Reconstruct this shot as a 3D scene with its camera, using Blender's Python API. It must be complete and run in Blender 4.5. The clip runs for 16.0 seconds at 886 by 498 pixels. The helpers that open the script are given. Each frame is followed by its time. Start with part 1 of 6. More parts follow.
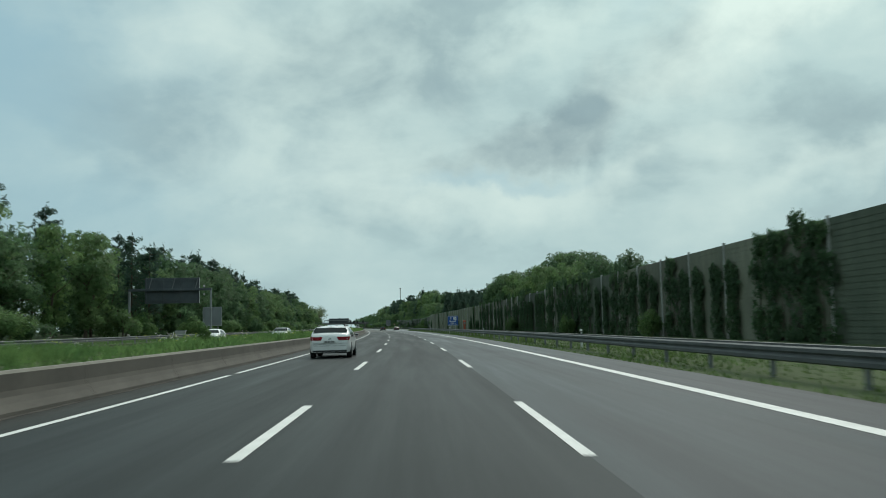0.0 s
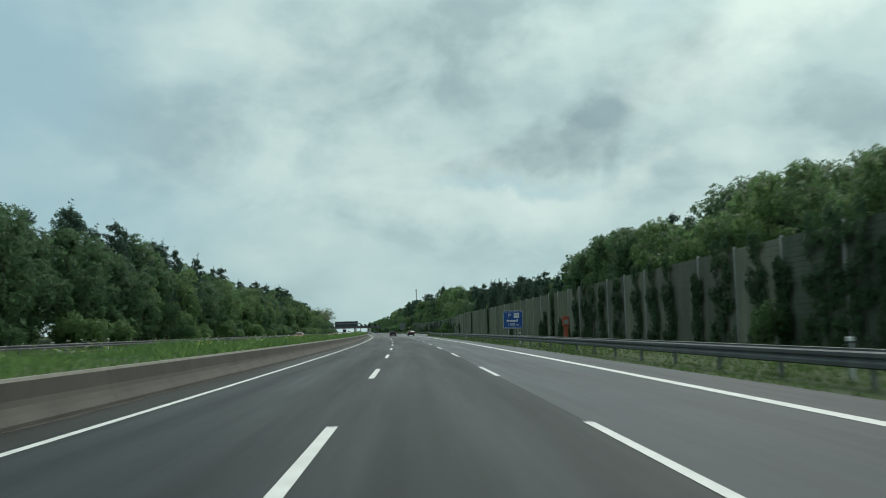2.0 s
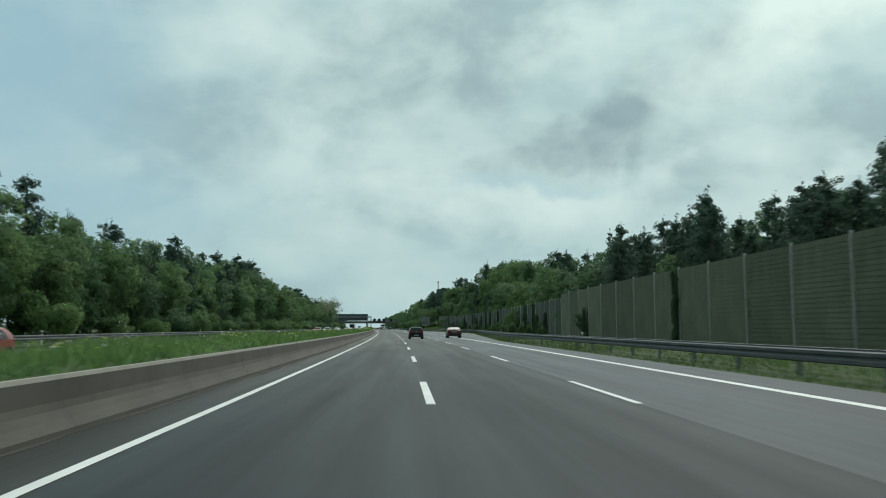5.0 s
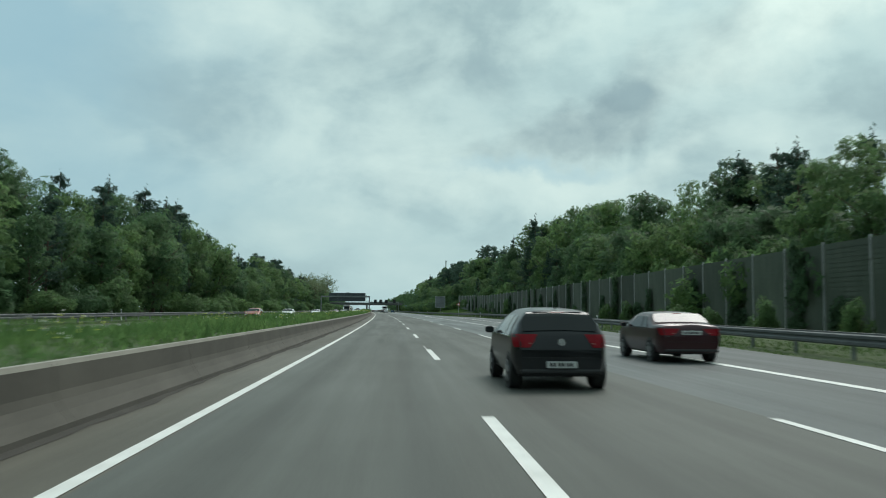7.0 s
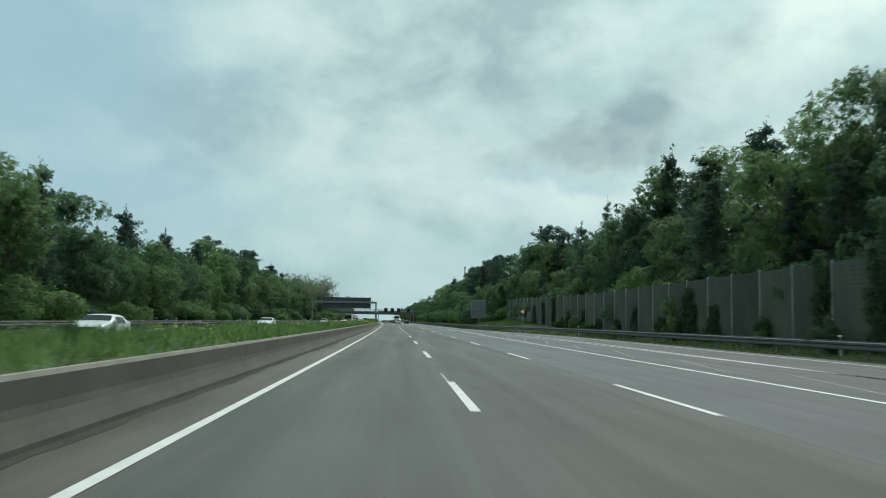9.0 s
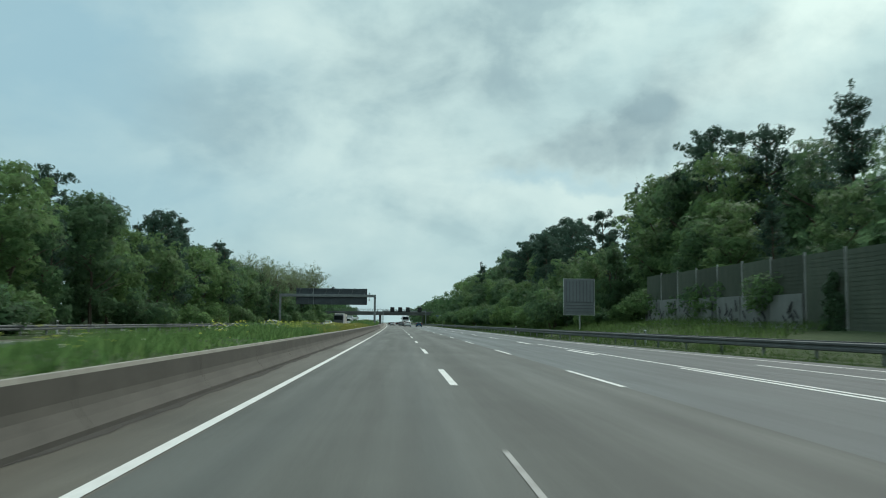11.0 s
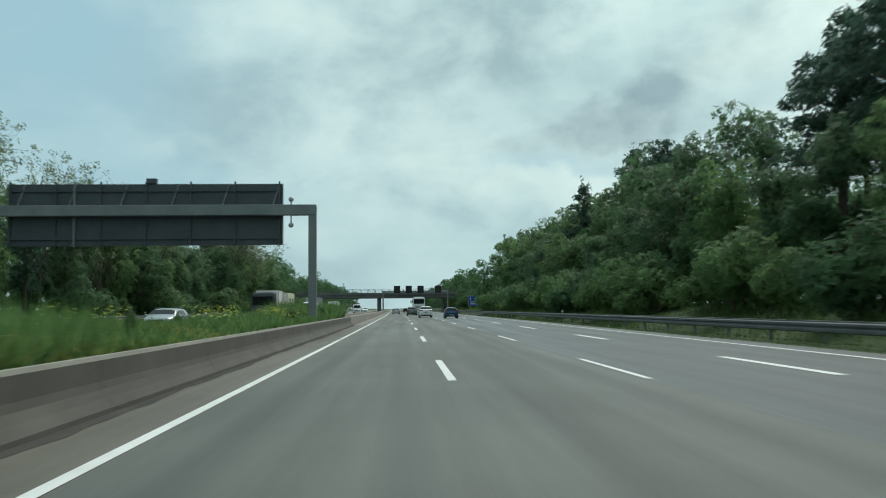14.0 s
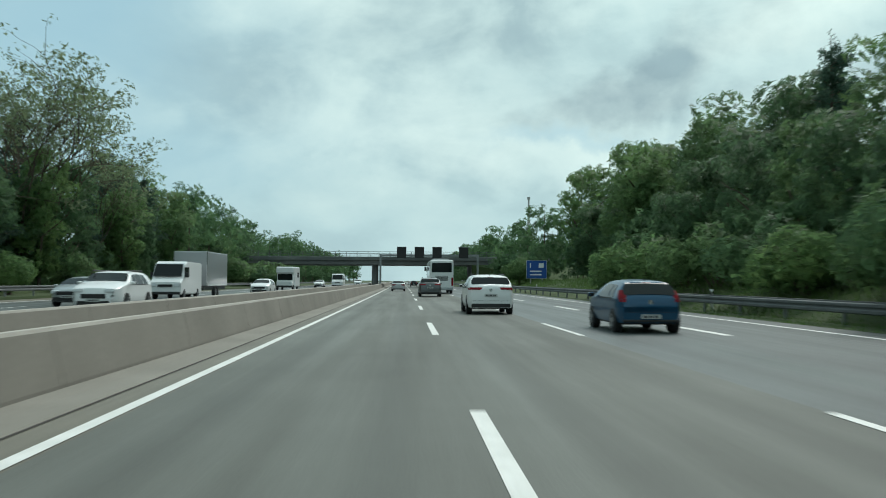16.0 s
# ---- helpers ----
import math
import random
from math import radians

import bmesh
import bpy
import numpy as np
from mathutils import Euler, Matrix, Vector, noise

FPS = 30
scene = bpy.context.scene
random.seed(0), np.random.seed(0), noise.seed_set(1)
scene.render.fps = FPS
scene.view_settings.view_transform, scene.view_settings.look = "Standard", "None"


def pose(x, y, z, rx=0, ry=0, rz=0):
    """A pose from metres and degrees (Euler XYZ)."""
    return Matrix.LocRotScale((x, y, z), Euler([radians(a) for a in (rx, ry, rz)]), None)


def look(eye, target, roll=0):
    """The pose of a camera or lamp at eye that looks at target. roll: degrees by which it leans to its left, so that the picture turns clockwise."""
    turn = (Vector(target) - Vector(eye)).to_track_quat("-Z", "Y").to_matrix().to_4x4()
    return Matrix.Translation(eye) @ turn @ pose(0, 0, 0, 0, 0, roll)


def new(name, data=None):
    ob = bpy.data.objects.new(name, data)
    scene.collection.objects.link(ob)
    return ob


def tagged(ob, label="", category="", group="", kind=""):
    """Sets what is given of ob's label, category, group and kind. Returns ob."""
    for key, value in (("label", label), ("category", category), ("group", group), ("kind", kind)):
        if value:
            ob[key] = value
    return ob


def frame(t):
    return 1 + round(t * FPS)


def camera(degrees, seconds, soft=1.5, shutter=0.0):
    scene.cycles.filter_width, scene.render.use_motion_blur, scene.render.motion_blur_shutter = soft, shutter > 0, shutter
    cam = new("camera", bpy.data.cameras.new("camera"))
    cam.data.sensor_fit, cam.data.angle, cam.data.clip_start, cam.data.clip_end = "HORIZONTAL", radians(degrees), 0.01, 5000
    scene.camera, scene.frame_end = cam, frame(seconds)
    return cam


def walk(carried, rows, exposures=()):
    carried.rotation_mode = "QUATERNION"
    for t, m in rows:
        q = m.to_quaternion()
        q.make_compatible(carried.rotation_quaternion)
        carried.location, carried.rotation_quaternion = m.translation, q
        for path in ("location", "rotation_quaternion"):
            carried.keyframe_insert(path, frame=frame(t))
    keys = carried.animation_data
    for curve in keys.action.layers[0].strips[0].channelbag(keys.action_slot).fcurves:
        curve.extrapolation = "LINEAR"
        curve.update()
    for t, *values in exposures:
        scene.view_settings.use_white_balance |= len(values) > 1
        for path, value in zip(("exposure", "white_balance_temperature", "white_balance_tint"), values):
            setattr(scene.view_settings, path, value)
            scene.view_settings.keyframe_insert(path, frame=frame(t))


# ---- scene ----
cam = camera(56.07, 16.0, soft=1.0, shutter=0.2)
PATH = [
    (0, -0.000, 0.000, 1.210, 95.27, 1.19, -1.55),
    (0.5, -0.172, 16.824, 1.210, 95.12, 1.19, -1.24),
    (1, -0.455, 33.683, 1.210, 95.58, 1.49, -0.92),
    (1.5, -0.947, 50.614, 1.210, 95.57, 1.53, -0.70),
    (2, -1.614, 67.666, 1.210, 95.57, 1.24, -0.45),
    (2.5, -2.457, 84.898, 1.210, 95.84, 1.02, -0.10),
    (3, -3.362, 102.354, 1.210, 96.00, 1.03, 0.20),
    (3.5, -4.340, 119.980, 1.210, 95.89, 0.87, 0.41),
    (4, -5.370, 137.644, 1.210, 95.74, 0.59, 0.60),
    (4.5, -6.462, 155.583, 1.210, 95.56, 0.41, 0.69),
    (5, -7.668, 173.952, 1.210, 95.38, 0.24, 0.79),
    (5.5, -8.969, 192.568, 1.210, 95.20, 0.07, 0.88),
    (6, -10.347, 211.249, 1.210, 95.03, -0.11, 0.98),
    (6.5, -11.784, 229.813, 1.210, 94.85, -0.28, 1.08),
    (7, -13.244, 248.257, 1.210, 94.23, -0.42, 1.01),
    (7.5, -14.666, 266.681, 1.210, 94.16, -0.59, 1.04),
    (8, -16.080, 285.084, 1.210, 94.30, -0.22, 1.36),
    (8.5, -17.575, 303.636, 1.210, 94.82, -0.40, 1.76),
    (9, -19.175, 322.556, 1.210, 94.96, -0.93, 1.92),
    (9.5, -20.813, 341.567, 1.210, 94.99, -0.83, 2.07),
    (10, -22.517, 360.712, 1.210, 95.01, -0.74, 2.22),
    (10.5, -24.272, 379.920, 1.210, 95.04, -0.64, 2.37),
    (11, -26.063, 399.116, 1.210, 95.06, -0.55, 2.52),
    (11.5, -27.874, 418.230, 1.210, 95.09, -0.46, 2.67),
    (12, -29.690, 437.278, 1.210, 95.15, -0.07, 2.77),
    (12.5, -31.620, 456.490, 1.210, 95.18, 0.08, 2.56),
    (13, -33.466, 476.166, 1.210, 95.02, 0.47, 2.61),
    (13.5, -35.337, 495.831, 1.210, 94.67, 0.63, 2.98),
    (14, -37.319, 515.488, 1.210, 94.06, 0.59, 3.10),
    (14.5, -39.288, 535.036, 1.210, 93.58, 0.25, 3.34),
    (15, -41.259, 554.293, 1.210, 92.37, -0.27, 3.39),
    (15.5, -43.206, 573.266, 1.210, 91.77, -0.23, 3.35),
    (16, -45.196, 592.281, 1.210, 92.21, -0.27, 3.59),
]
walk(cam, [(t, pose(*p)) for t, *p in PATH],
     exposures=[(0, -0.10, 6430, 10), (4, -0.10, 6400, 10), (6.5, -0.04, 6350, 9), (12, 0.0, 6280, 9), (14, 0.03, 6280, 9), (16, 0.12, 6280, 9)])

# ---- world, sun, exposure ----
scene.view_settings.exposure = 0.0
SUN_EL, SUN_AZ = radians(52), radians(24)      # azimuth clockwise from straight ahead
world = bpy.data.worlds.new("overcast_sky")
scene.world = world
world.use_nodes = True
wt = world.node_tree


class Nodes:
    """Small helper that adds and links shader nodes in one tree."""

    def __init__(self, tree):
        self.tree = tree

    def add(self, kind, props=None, **links):
        n = self.tree.nodes.new(kind)
        for k, v in (props or {}).items():
            if k == "operation":
                n.operation = v
            elif k == "blend_type":
                n.blend_type = v
            elif k == "data_type":
                n.data_type = v
            elif k == "sky_type":
                n.sky_type = v
            elif k == "noise_dimensions":
                n.noise_dimensions = v
            elif k == "attribute_name":
                n.attribute_name = v
        for k, v in links.items():
            key = int(k[1:]) if k[0] == "i" and k[1:].isdigit() else k.replace("_", " ")
            sock = n.inputs[key]
            if isinstance(v, bpy.types.NodeSocket):
                self.tree.links.new(v, sock)
            else:
                sock.default_value = v
        return n

    def math(self, op, a, b=0.0, c=0.0):
        return self.add("ShaderNodeMath", {"operation": op}, i0=a, i1=b, i2=c).outputs[0]

    def mix(self, fac, a, b, blend="MIX"):
        n = self.add("ShaderNodeMixRGB", {"blend_type": blend}, i0=fac, i1=a, i2=b)
        return n.outputs[0]

    def ramp(self, fac, stops):
        n = self.add("ShaderNodeValToRGB", i0=fac)
        el = n.color_ramp.elements
        while len(el) < len(stops):
            el.new(0.5)
        for e, (p, c) in zip(el, stops):
            e.position = p
            e.color = (*c, 1) if len(c) == 3 else c
        return n.outputs[0]

    def noise(self, vec, scale, detail=4.0, rough=0.55, distort=0.0):
        return self.add("ShaderNodeTexNoise", Vector=vec, Scale=scale, Detail=detail, Roughness=rough, Distortion=distort).outputs["Fac"]


wn = Nodes(wt)
background = wt.nodes["Background"]
sky = wn.add("ShaderNodeTexSky", {"sky_type": "NISHITA"})
sky.sun_disc = False
sky.sun_elevation, sky.sun_rotation = SUN_EL, SUN_AZ
sky.air_density, sky.dust_density = 1.0, 2.0
clear = wn.add("ShaderNodeVectorMath", {"operation": "SCALE"}, i0=sky.outputs[0], Scale=0.10).outputs[0]
direction = wn.add("ShaderNodeTexCoord").outputs["Generated"]
sep = wn.add("ShaderNodeSeparateXYZ", i0=direction)
# azimuth (clockwise from ahead) and elevation of the direction, in tens of degrees, stirred by noise
azim = wn.math("MULTIPLY", wn.math("ARCTAN2", sep.outputs[0], sep.outputs[1]), 5.7296)
elev = wn.math("MULTIPLY", wn.math("ARCSINE", sep.outputs[2]), 5.7296)
plate = wn.add("ShaderNodeCombineXYZ", i0=azim, i1=elev, i2=0.0).outputs[0]
stir_a = wn.math("SUBTRACT", wn.noise(plate, 1.3, 5.0, 0.55, 0.0), 0.5)
stir_e = wn.math("SUBTRACT", wn.noise(wn.add("ShaderNodeMapping", Vector=plate, Location=(7, 3, 1)).outputs[0], 1.6, 5.0, 0.55, 0.0), 0.5)
azw = wn.math("ADD", azim, wn.math("MULTIPLY", stir_a, 1.5))
elw = wn.math("ADD", elev, wn.math("MULTIPLY", stir_e, 0.9))


def cloud(az, el, wide, tall, lean, amount):
    """A soft patch of the cloud cover, centred az and el degrees off straight ahead and level."""
    c, q = math.cos(radians(lean)), math.sin(radians(lean))
    x, y = wn.math("SUBTRACT", azw, az / 10), wn.math("SUBTRACT", elw, el / 10)
    u = wn.math("ADD", wn.math("MULTIPLY", x, c * 10 / wide), wn.math("MULTIPLY", y, q * 10 / wide))
    v = wn.math("SUBTRACT", wn.math("MULTIPLY", y, c * 10 / tall), wn.math("MULTIPLY", x, q * 10 / tall))
    r2 = wn.math("ADD", wn.math("MULTIPLY", u, u), wn.math("MULTIPLY", v, v))
    return wn.math("MULTIPLY", wn.math("EXPONENT", wn.math("MULTIPLY", r2, -1.0)), amount)


def total(patches):
    out = cloud(*patches[0])
    for p in patches[1:]:
        out = wn.math("ADD", out, cloud(*p))
    return out


streaks = wn.noise(wn.add("ShaderNodeMapping", Vector=plate, Rotation=(0, 0, radians(-14)), Scale=(0.62, 1.2, 1)).outputs[0], 1.8, 8.0, 0.56, 0.25)
fine = wn.noise(wn.add("ShaderNodeMapping", Vector=plate, Scale=(0.8, 1.3, 1)).outputs[0], 4.0, 6.0, 0.55, 0.0)
lumps = wn.noise(wn.add("ShaderNodeMapping", Vector=plate, Location=(3, 1, 0), Scale=(0.8, 1.15, 1)).outputs[0], 1.15, 6.0, 0.48, 0.9)
lumps = wn.math("MULTIPLY", wn.math("SUBTRACT", wn.ramp(lumps, [(0.40, (0,) * 3), (0.62, (1,) * 3)]), 0.5), 0.34)
texture = wn.math("ADD", lumps, wn.math("ADD", wn.math("MULTIPLY", wn.math("SUBTRACT", streaks, 0.5), 1.35), wn.math("MULTIPLY", wn.math("SUBTRACT", fine, 0.5), 0.40)))
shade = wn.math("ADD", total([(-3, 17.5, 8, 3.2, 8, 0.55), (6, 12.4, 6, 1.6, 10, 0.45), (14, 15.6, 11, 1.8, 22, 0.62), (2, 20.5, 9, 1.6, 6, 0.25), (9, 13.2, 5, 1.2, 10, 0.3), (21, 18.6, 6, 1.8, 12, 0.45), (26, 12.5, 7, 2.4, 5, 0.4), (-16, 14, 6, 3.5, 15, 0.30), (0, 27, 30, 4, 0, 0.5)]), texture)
bright = wn.math("ADD", total([(-7, 11, 11, 3.2, 0, 0.55), (3, 8.5, 11, 2.2, 0, 0.45), (24, 20, 9, 3.0, 25, 1.0), (-14, 19.5, 6, 3.0, 0, 0.6), (15, 10.5, 6, 1.6, 10, 0.55), (27, 9.5, 8, 1.5, 8, 0.55), (10, 20, 7, 1.6, 15, 0.4)]), wn.math("MULTIPLY", texture, -0.7))
open_blue = wn.math("ADD", total([(-29, 16, 9, 7, 0, 0.62), (5, 10.4, 5, 0.8, 0, 0.55), (-22, 7, 9, 4, 0, 0.45), (20, 22.5, 6, 1.5, 20, 0.4), (-45, 30, 30, 25, 0, 0.6), (45, 14, 9, 4, 0, 0.4)]), wn.math("MULTIPLY", texture, 0.25))
sun_dir = (math.sin(SUN_AZ) * math.cos(SUN_EL), math.cos(SUN_AZ) * math.cos(SUN_EL), math.sin(SUN_EL))
towards = wn.add("ShaderNodeVectorMath", {"operation": "DOT_PRODUCT"}, i0=direction, i1=sun_dir).outputs["Value"]
glow = wn.ramp(towards, [(0.0, (0.0,) * 3), (0.75, (0.04,) * 3), (0.93, (0.30,) * 3), (1.0, (1.0,) * 3)])
tone = wn.mix(wn.ramp(wn.math("MULTIPLY", shade, 0.62), [(0.0, (0,) * 3), (0.5, (0.80,) * 3), (1.0, (1.15,) * 3)]), (0.430, 0.585, 0.585, 1), (0.258, 0.362, 0.388, 1))
tone = wn.mix(wn.ramp(bright, [(0.0, (0,) * 3), (1.0, (1,) * 3)]), tone, (0.645, 0.785, 0.735, 1))
blue = wn.mix(0.85, clear, (0.30, 0.50, 0.56, 1))
tone = wn.mix(wn.ramp(open_blue, [(0.05, (0,) * 3), (0.9, (0.85,) * 3)]), tone, blue)
sky_colour = wn.mix(1.0, tone, wn.mix(glow, (1.0, 1.0, 1.0, 1), (1.9, 1.85, 1.7, 1)), "MULTIPLY")
wt.links.new(sky_colour, background.inputs[0])
background.inputs[1].default_value = 1.07

sun = new("sun", bpy.data.lights.new("sun", "SUN"))
sun.data.energy, sun.data.angle, sun.data.color = 2.4, radians(30), (1.0, 0.965, 0.91)
sun.matrix_world = look(Vector(sun_dir) * 100, (0, 0, 0))

# ---- materials ----
def material(name, rough=0.8, metal=0.0, spec=0.5):
    m = bpy.data.materials.new(name)
    m.use_nodes = True
    n = Nodes(m.node_tree)
    b = m.node_tree.nodes["Principled BSDF"]
    b.inputs["Roughness"].default_value = rough
    b.inputs["Metallic"].default_value = metal
    b.inputs["Specular IOR Level"].default_value = spec
    return m, n, b


def mottled(name, c0, c1, scale=3.0, fine_scale=40.0, rough=0.8, metal=0.0, bump=0.2, spec=0.5, per_object=0.0, stretch=(1, 1, 1), bump_dist=0.01):
    """A surface whose colour wanders between two tones at a large and a small scale, with fine relief."""
    m, n, b = material(name, rough, metal, spec)
    pos = n.add("ShaderNodeTexCoord").outputs["Object"]
    vec = n.add("ShaderNodeMapping", Vector=pos, Scale=stretch).outputs[0]
    large = n.noise(vec, scale, 4.0)
    small = n.noise(vec, fine_scale, 3.0)
    fac = n.ramp(n.mix(0.4, large, small), [(0.33, (0,) * 3), (0.67, (1,) * 3)])
    col = n.mix(fac, (*c0, 1), (*c1, 1))
    if per_object:
        rnd = n.add("ShaderNodeObjectInfo").outputs["Random"]
        k = n.math("ADD", n.math("MULTIPLY", rnd, 2 * per_object), 1 - per_object)
        grey = n.add("ShaderNodeCombineColor", i0=k, i1=k, i2=k).outputs[0]
        col = n.mix(1.0, col, grey, "MULTIPLY")
    m.node_tree.links.new(col, b.inputs["Base Color"])
    if bump:
        bp = n.add("ShaderNodeBump", Strength=bump, Distance=bump_dist, Height=small)
        m.node_tree.links.new(bp.outputs[0], b.inputs["Normal"])
    return m


def asphalt(name, c0, c1, wheel, gloss=0.0, sheen=0.12, wear_shade_by=((0.10, 0.32), (0.31, 0.36), (0.43, 1.0), (0.60, 0.95), (0.82, 1.0), (0.95, 1.30))):
    """Worn asphalt: aggregate grain, long stains along the lane, darker wheel tracks from a road-space attribute."""
    m, n, b = material(name, 0.75, 0.0, sheen)
    pos = n.add("ShaderNodeTexCoord").outputs["Object"]
    uv = n.add("ShaderNodeUVMap").outputs[0]
    grain = n.noise(pos, 55.0, 3.0, 0.6)
    patch = n.noise(n.add("ShaderNodeMapping", Vector=uv, Scale=(0.9, 0.035, 1)).outputs[0], 1.0, 5.0, 0.6)
    blot = n.noise(uv, 0.25, 5.0, 0.6)
    fac = n.ramp(n.mix(0.45, patch, blot), [(0.36, (0,) * 3), (0.64, (1,) * 3)])
    col = n.mix(fac, (*c0, 1), (*c1, 1))
    # two wheel tracks a lane
    u = n.add("ShaderNodeSeparateXYZ", i0=uv).outputs[0]
    wave = n.math("COSINE", n.math("MULTIPLY", n.math("SUBTRACT", u, 0.85), 2 * math.pi / 1.64))
    track = n.math("MULTIPLY", n.ramp(n.math("ADD", n.math("MULTIPLY", wave, 0.5), n.math("MULTIPLY", patch, 0.5)), [(0.45, (0,) * 3), (0.9, (1,) * 3)]), wheel)
    col = n.mix(track, col, (c0[0] * 0.62, c0[1] * 0.62, c0[2] * 0.63, 1))
    # cloud shade coloured into the first stretch, and a paler, older surface after it
    wear_shade = n.ramp(n.math("DIVIDE", n.add("ShaderNodeSeparateXYZ", i0=uv).outputs[1], 600.0), [(p, (k * (0.88 if p < 0.4 else 1.0), k, k * (1.08 if p < 0.4 else 0.97))) for p, k in wear_shade_by])
    col = n.mix(1.0, col, wear_shade, "MULTIPLY")
    speck = n.ramp(grain, [(0.35, (0.78,) * 3), (0.65, (1.2,) * 3)])
    col = n.mix(1.0, col, speck, "MULTIPLY")
    # crosswise joints and old cracks
    v = n.add("ShaderNodeSeparateXYZ", i0=uv).outputs[1]
    wob = n.math("ADD", v, n.math("MULTIPLY", n.noise(uv, 0.9, 2.0), 0.25))
    saw = n.math("FRACT", n.math("DIVIDE", wob, 61.7))
    joint = n.math("MULTIPLY", n.math("LESS_THAN", saw, 0.0016), 0.25)
    col = n.mix(joint, col, (0.03, 0.03, 0.03, 1))
    m.node_tree.links.new(col, b.inputs["Base Color"])
    r = n.math("ADD", n.math("MULTIPLY", patch, -0.45), 0.80 - gloss)
    m.node_tree.links.new(r, b.inputs["Roughness"])
    bp = n.add("ShaderNodeBump", Strength=0.35, Distance=0.004, Height=grain)
    m.node_tree.links.new(bp.outputs[0], b.inputs["Normal"])
    return m


def foliage(name, c0, c1, c2, rough=0.55, gaps=13.0):
    """Leaves: tone by tree, by clump (island) and by place; a little light passes through."""
    m, n, b = material(name, rough, 0.0, 0.06)
    isl = n.add("ShaderNodeNewGeometry").outputs["Random Per Island"]
    rnd = n.add("ShaderNodeObjectInfo").outputs["Random"]
    pos = n.add("ShaderNodeTexCoord").outputs["Object"]
    clump = n.noise(pos, 0.55, 2.0)
    col = n.mix(n.ramp(clump, [(0.35, (0,) * 3), (0.65, (1,) * 3)]), (*c0, 1), (*c1, 1))
    col = n.mix(n.math("MULTIPLY", rnd, 0.75), col, (*c2, 1))
    k = n.math("ADD", n.math("MULTIPLY", isl, 0.5), 0.75)
    col = n.mix(1.0, col, n.add("ShaderNodeCombineColor", i0=k, i1=k, i2=k).outputs[0], "MULTIPLY")
    m.node_tree.links.new(col, b.inputs["Base Color"])
    b.inputs["Transmission Weight"].default_value = 0.0
    lit = n.mix(1.0, col, (1.55, 1.55, 1.6, 1), "MULTIPLY")
    tr = n.add("ShaderNodeBsdfTranslucent", Color=lit)
    ms = n.add("ShaderNodeMixShader", i0=0.48, i1=b.outputs[0], i2=tr.outputs[0])
    if gaps:
        # a cluster is not solid: light shows between its single leaves
        cell = n.add("ShaderNodeTexVoronoi", Vector=pos, Scale=gaps).outputs["Distance"]
        solid = n.math("LESS_THAN", cell, 0.60)
        ms = n.add("ShaderNodeMixShader", i0=solid, i1=n.add("ShaderNodeBsdfTransparent").outputs[0], i2=ms.outputs[0])
    out = next(q for q in m.node_tree.nodes if q.type == "OUTPUT_MATERIAL")
    m.node_tree.links.new(ms.outputs[0], out.inputs[0])
    return m


def plain(name, c, rough=0.5, metal=0.0, spec=0.5, vary=0.12):
    return mottled(name, tuple(q * (1 - vary) for q in c), tuple(min(1, q * (1 + vary)) for q in c), 2.0, 30.0, rough, metal, 0.05, spec)


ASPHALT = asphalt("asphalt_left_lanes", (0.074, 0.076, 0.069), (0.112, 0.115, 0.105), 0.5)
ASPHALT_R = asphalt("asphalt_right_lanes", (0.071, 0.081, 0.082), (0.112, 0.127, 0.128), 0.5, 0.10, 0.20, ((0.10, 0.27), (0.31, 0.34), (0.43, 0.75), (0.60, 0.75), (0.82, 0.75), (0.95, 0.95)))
SHOULDER = asphalt("shoulder_asphalt", (0.082, 0.076, 0.064), (0.140, 0.129, 0.108), 0.0)
PAINT = mottled("road_paint", (0.50, 0.50, 0.47), (0.72, 0.72, 0.69), 2.5, 25, 0.6, 0, 0.2)
OLD_PAINT = mottled("worn_road_paint", (0.20, 0.195, 0.18), (0.42, 0.41, 0.39), 3.0, 20, 0.8, 0, 0.2)
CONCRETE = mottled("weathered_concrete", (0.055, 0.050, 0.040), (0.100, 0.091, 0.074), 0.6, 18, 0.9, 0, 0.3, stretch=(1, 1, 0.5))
# foot slightly paler: sky light on the flare coloured in, plus light grime
CONCRETE_FOOT = mottled("dusty_sky_lit_foot", (0.058, 0.053, 0.043), (0.102, 0.093, 0.077), 0.7, 18, 0.9, 0, 0.3)
# wall's top faces coloured brighter than its sides, as light falls there
CONCRETE_TOP = mottled("bright_wall_top", (0.20, 0.19, 0.16), (0.30, 0.285, 0.24), 1.5, 22, 0.9, 0, 0.25)
# barrier in two tones: sides darkened, top brightened, its lighting put into colour
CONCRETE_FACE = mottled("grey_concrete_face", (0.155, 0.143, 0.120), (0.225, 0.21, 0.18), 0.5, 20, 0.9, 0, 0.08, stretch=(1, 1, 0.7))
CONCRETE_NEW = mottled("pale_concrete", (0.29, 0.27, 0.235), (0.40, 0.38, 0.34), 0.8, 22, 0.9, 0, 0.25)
DIRT_AND_SHADE = mottled("gutter_dirt_joint_shade", (0.026, 0.023, 0.019), (0.060, 0.053, 0.044), 1.2, 30, 1.0, 0, 0.6)
GROUND = mottled("grassy_ground", (0.028, 0.05, 0.015), (0.06, 0.085, 0.026), 0.15, 6.0, 1.0, 0, 0.6, bump_dist=0.05)
STEEL = mottled("galvanised_steel", (0.075, 0.082, 0.083), (0.13, 0.138, 0.138), 1.5, 30, 0.65, 0.3, 0.08)
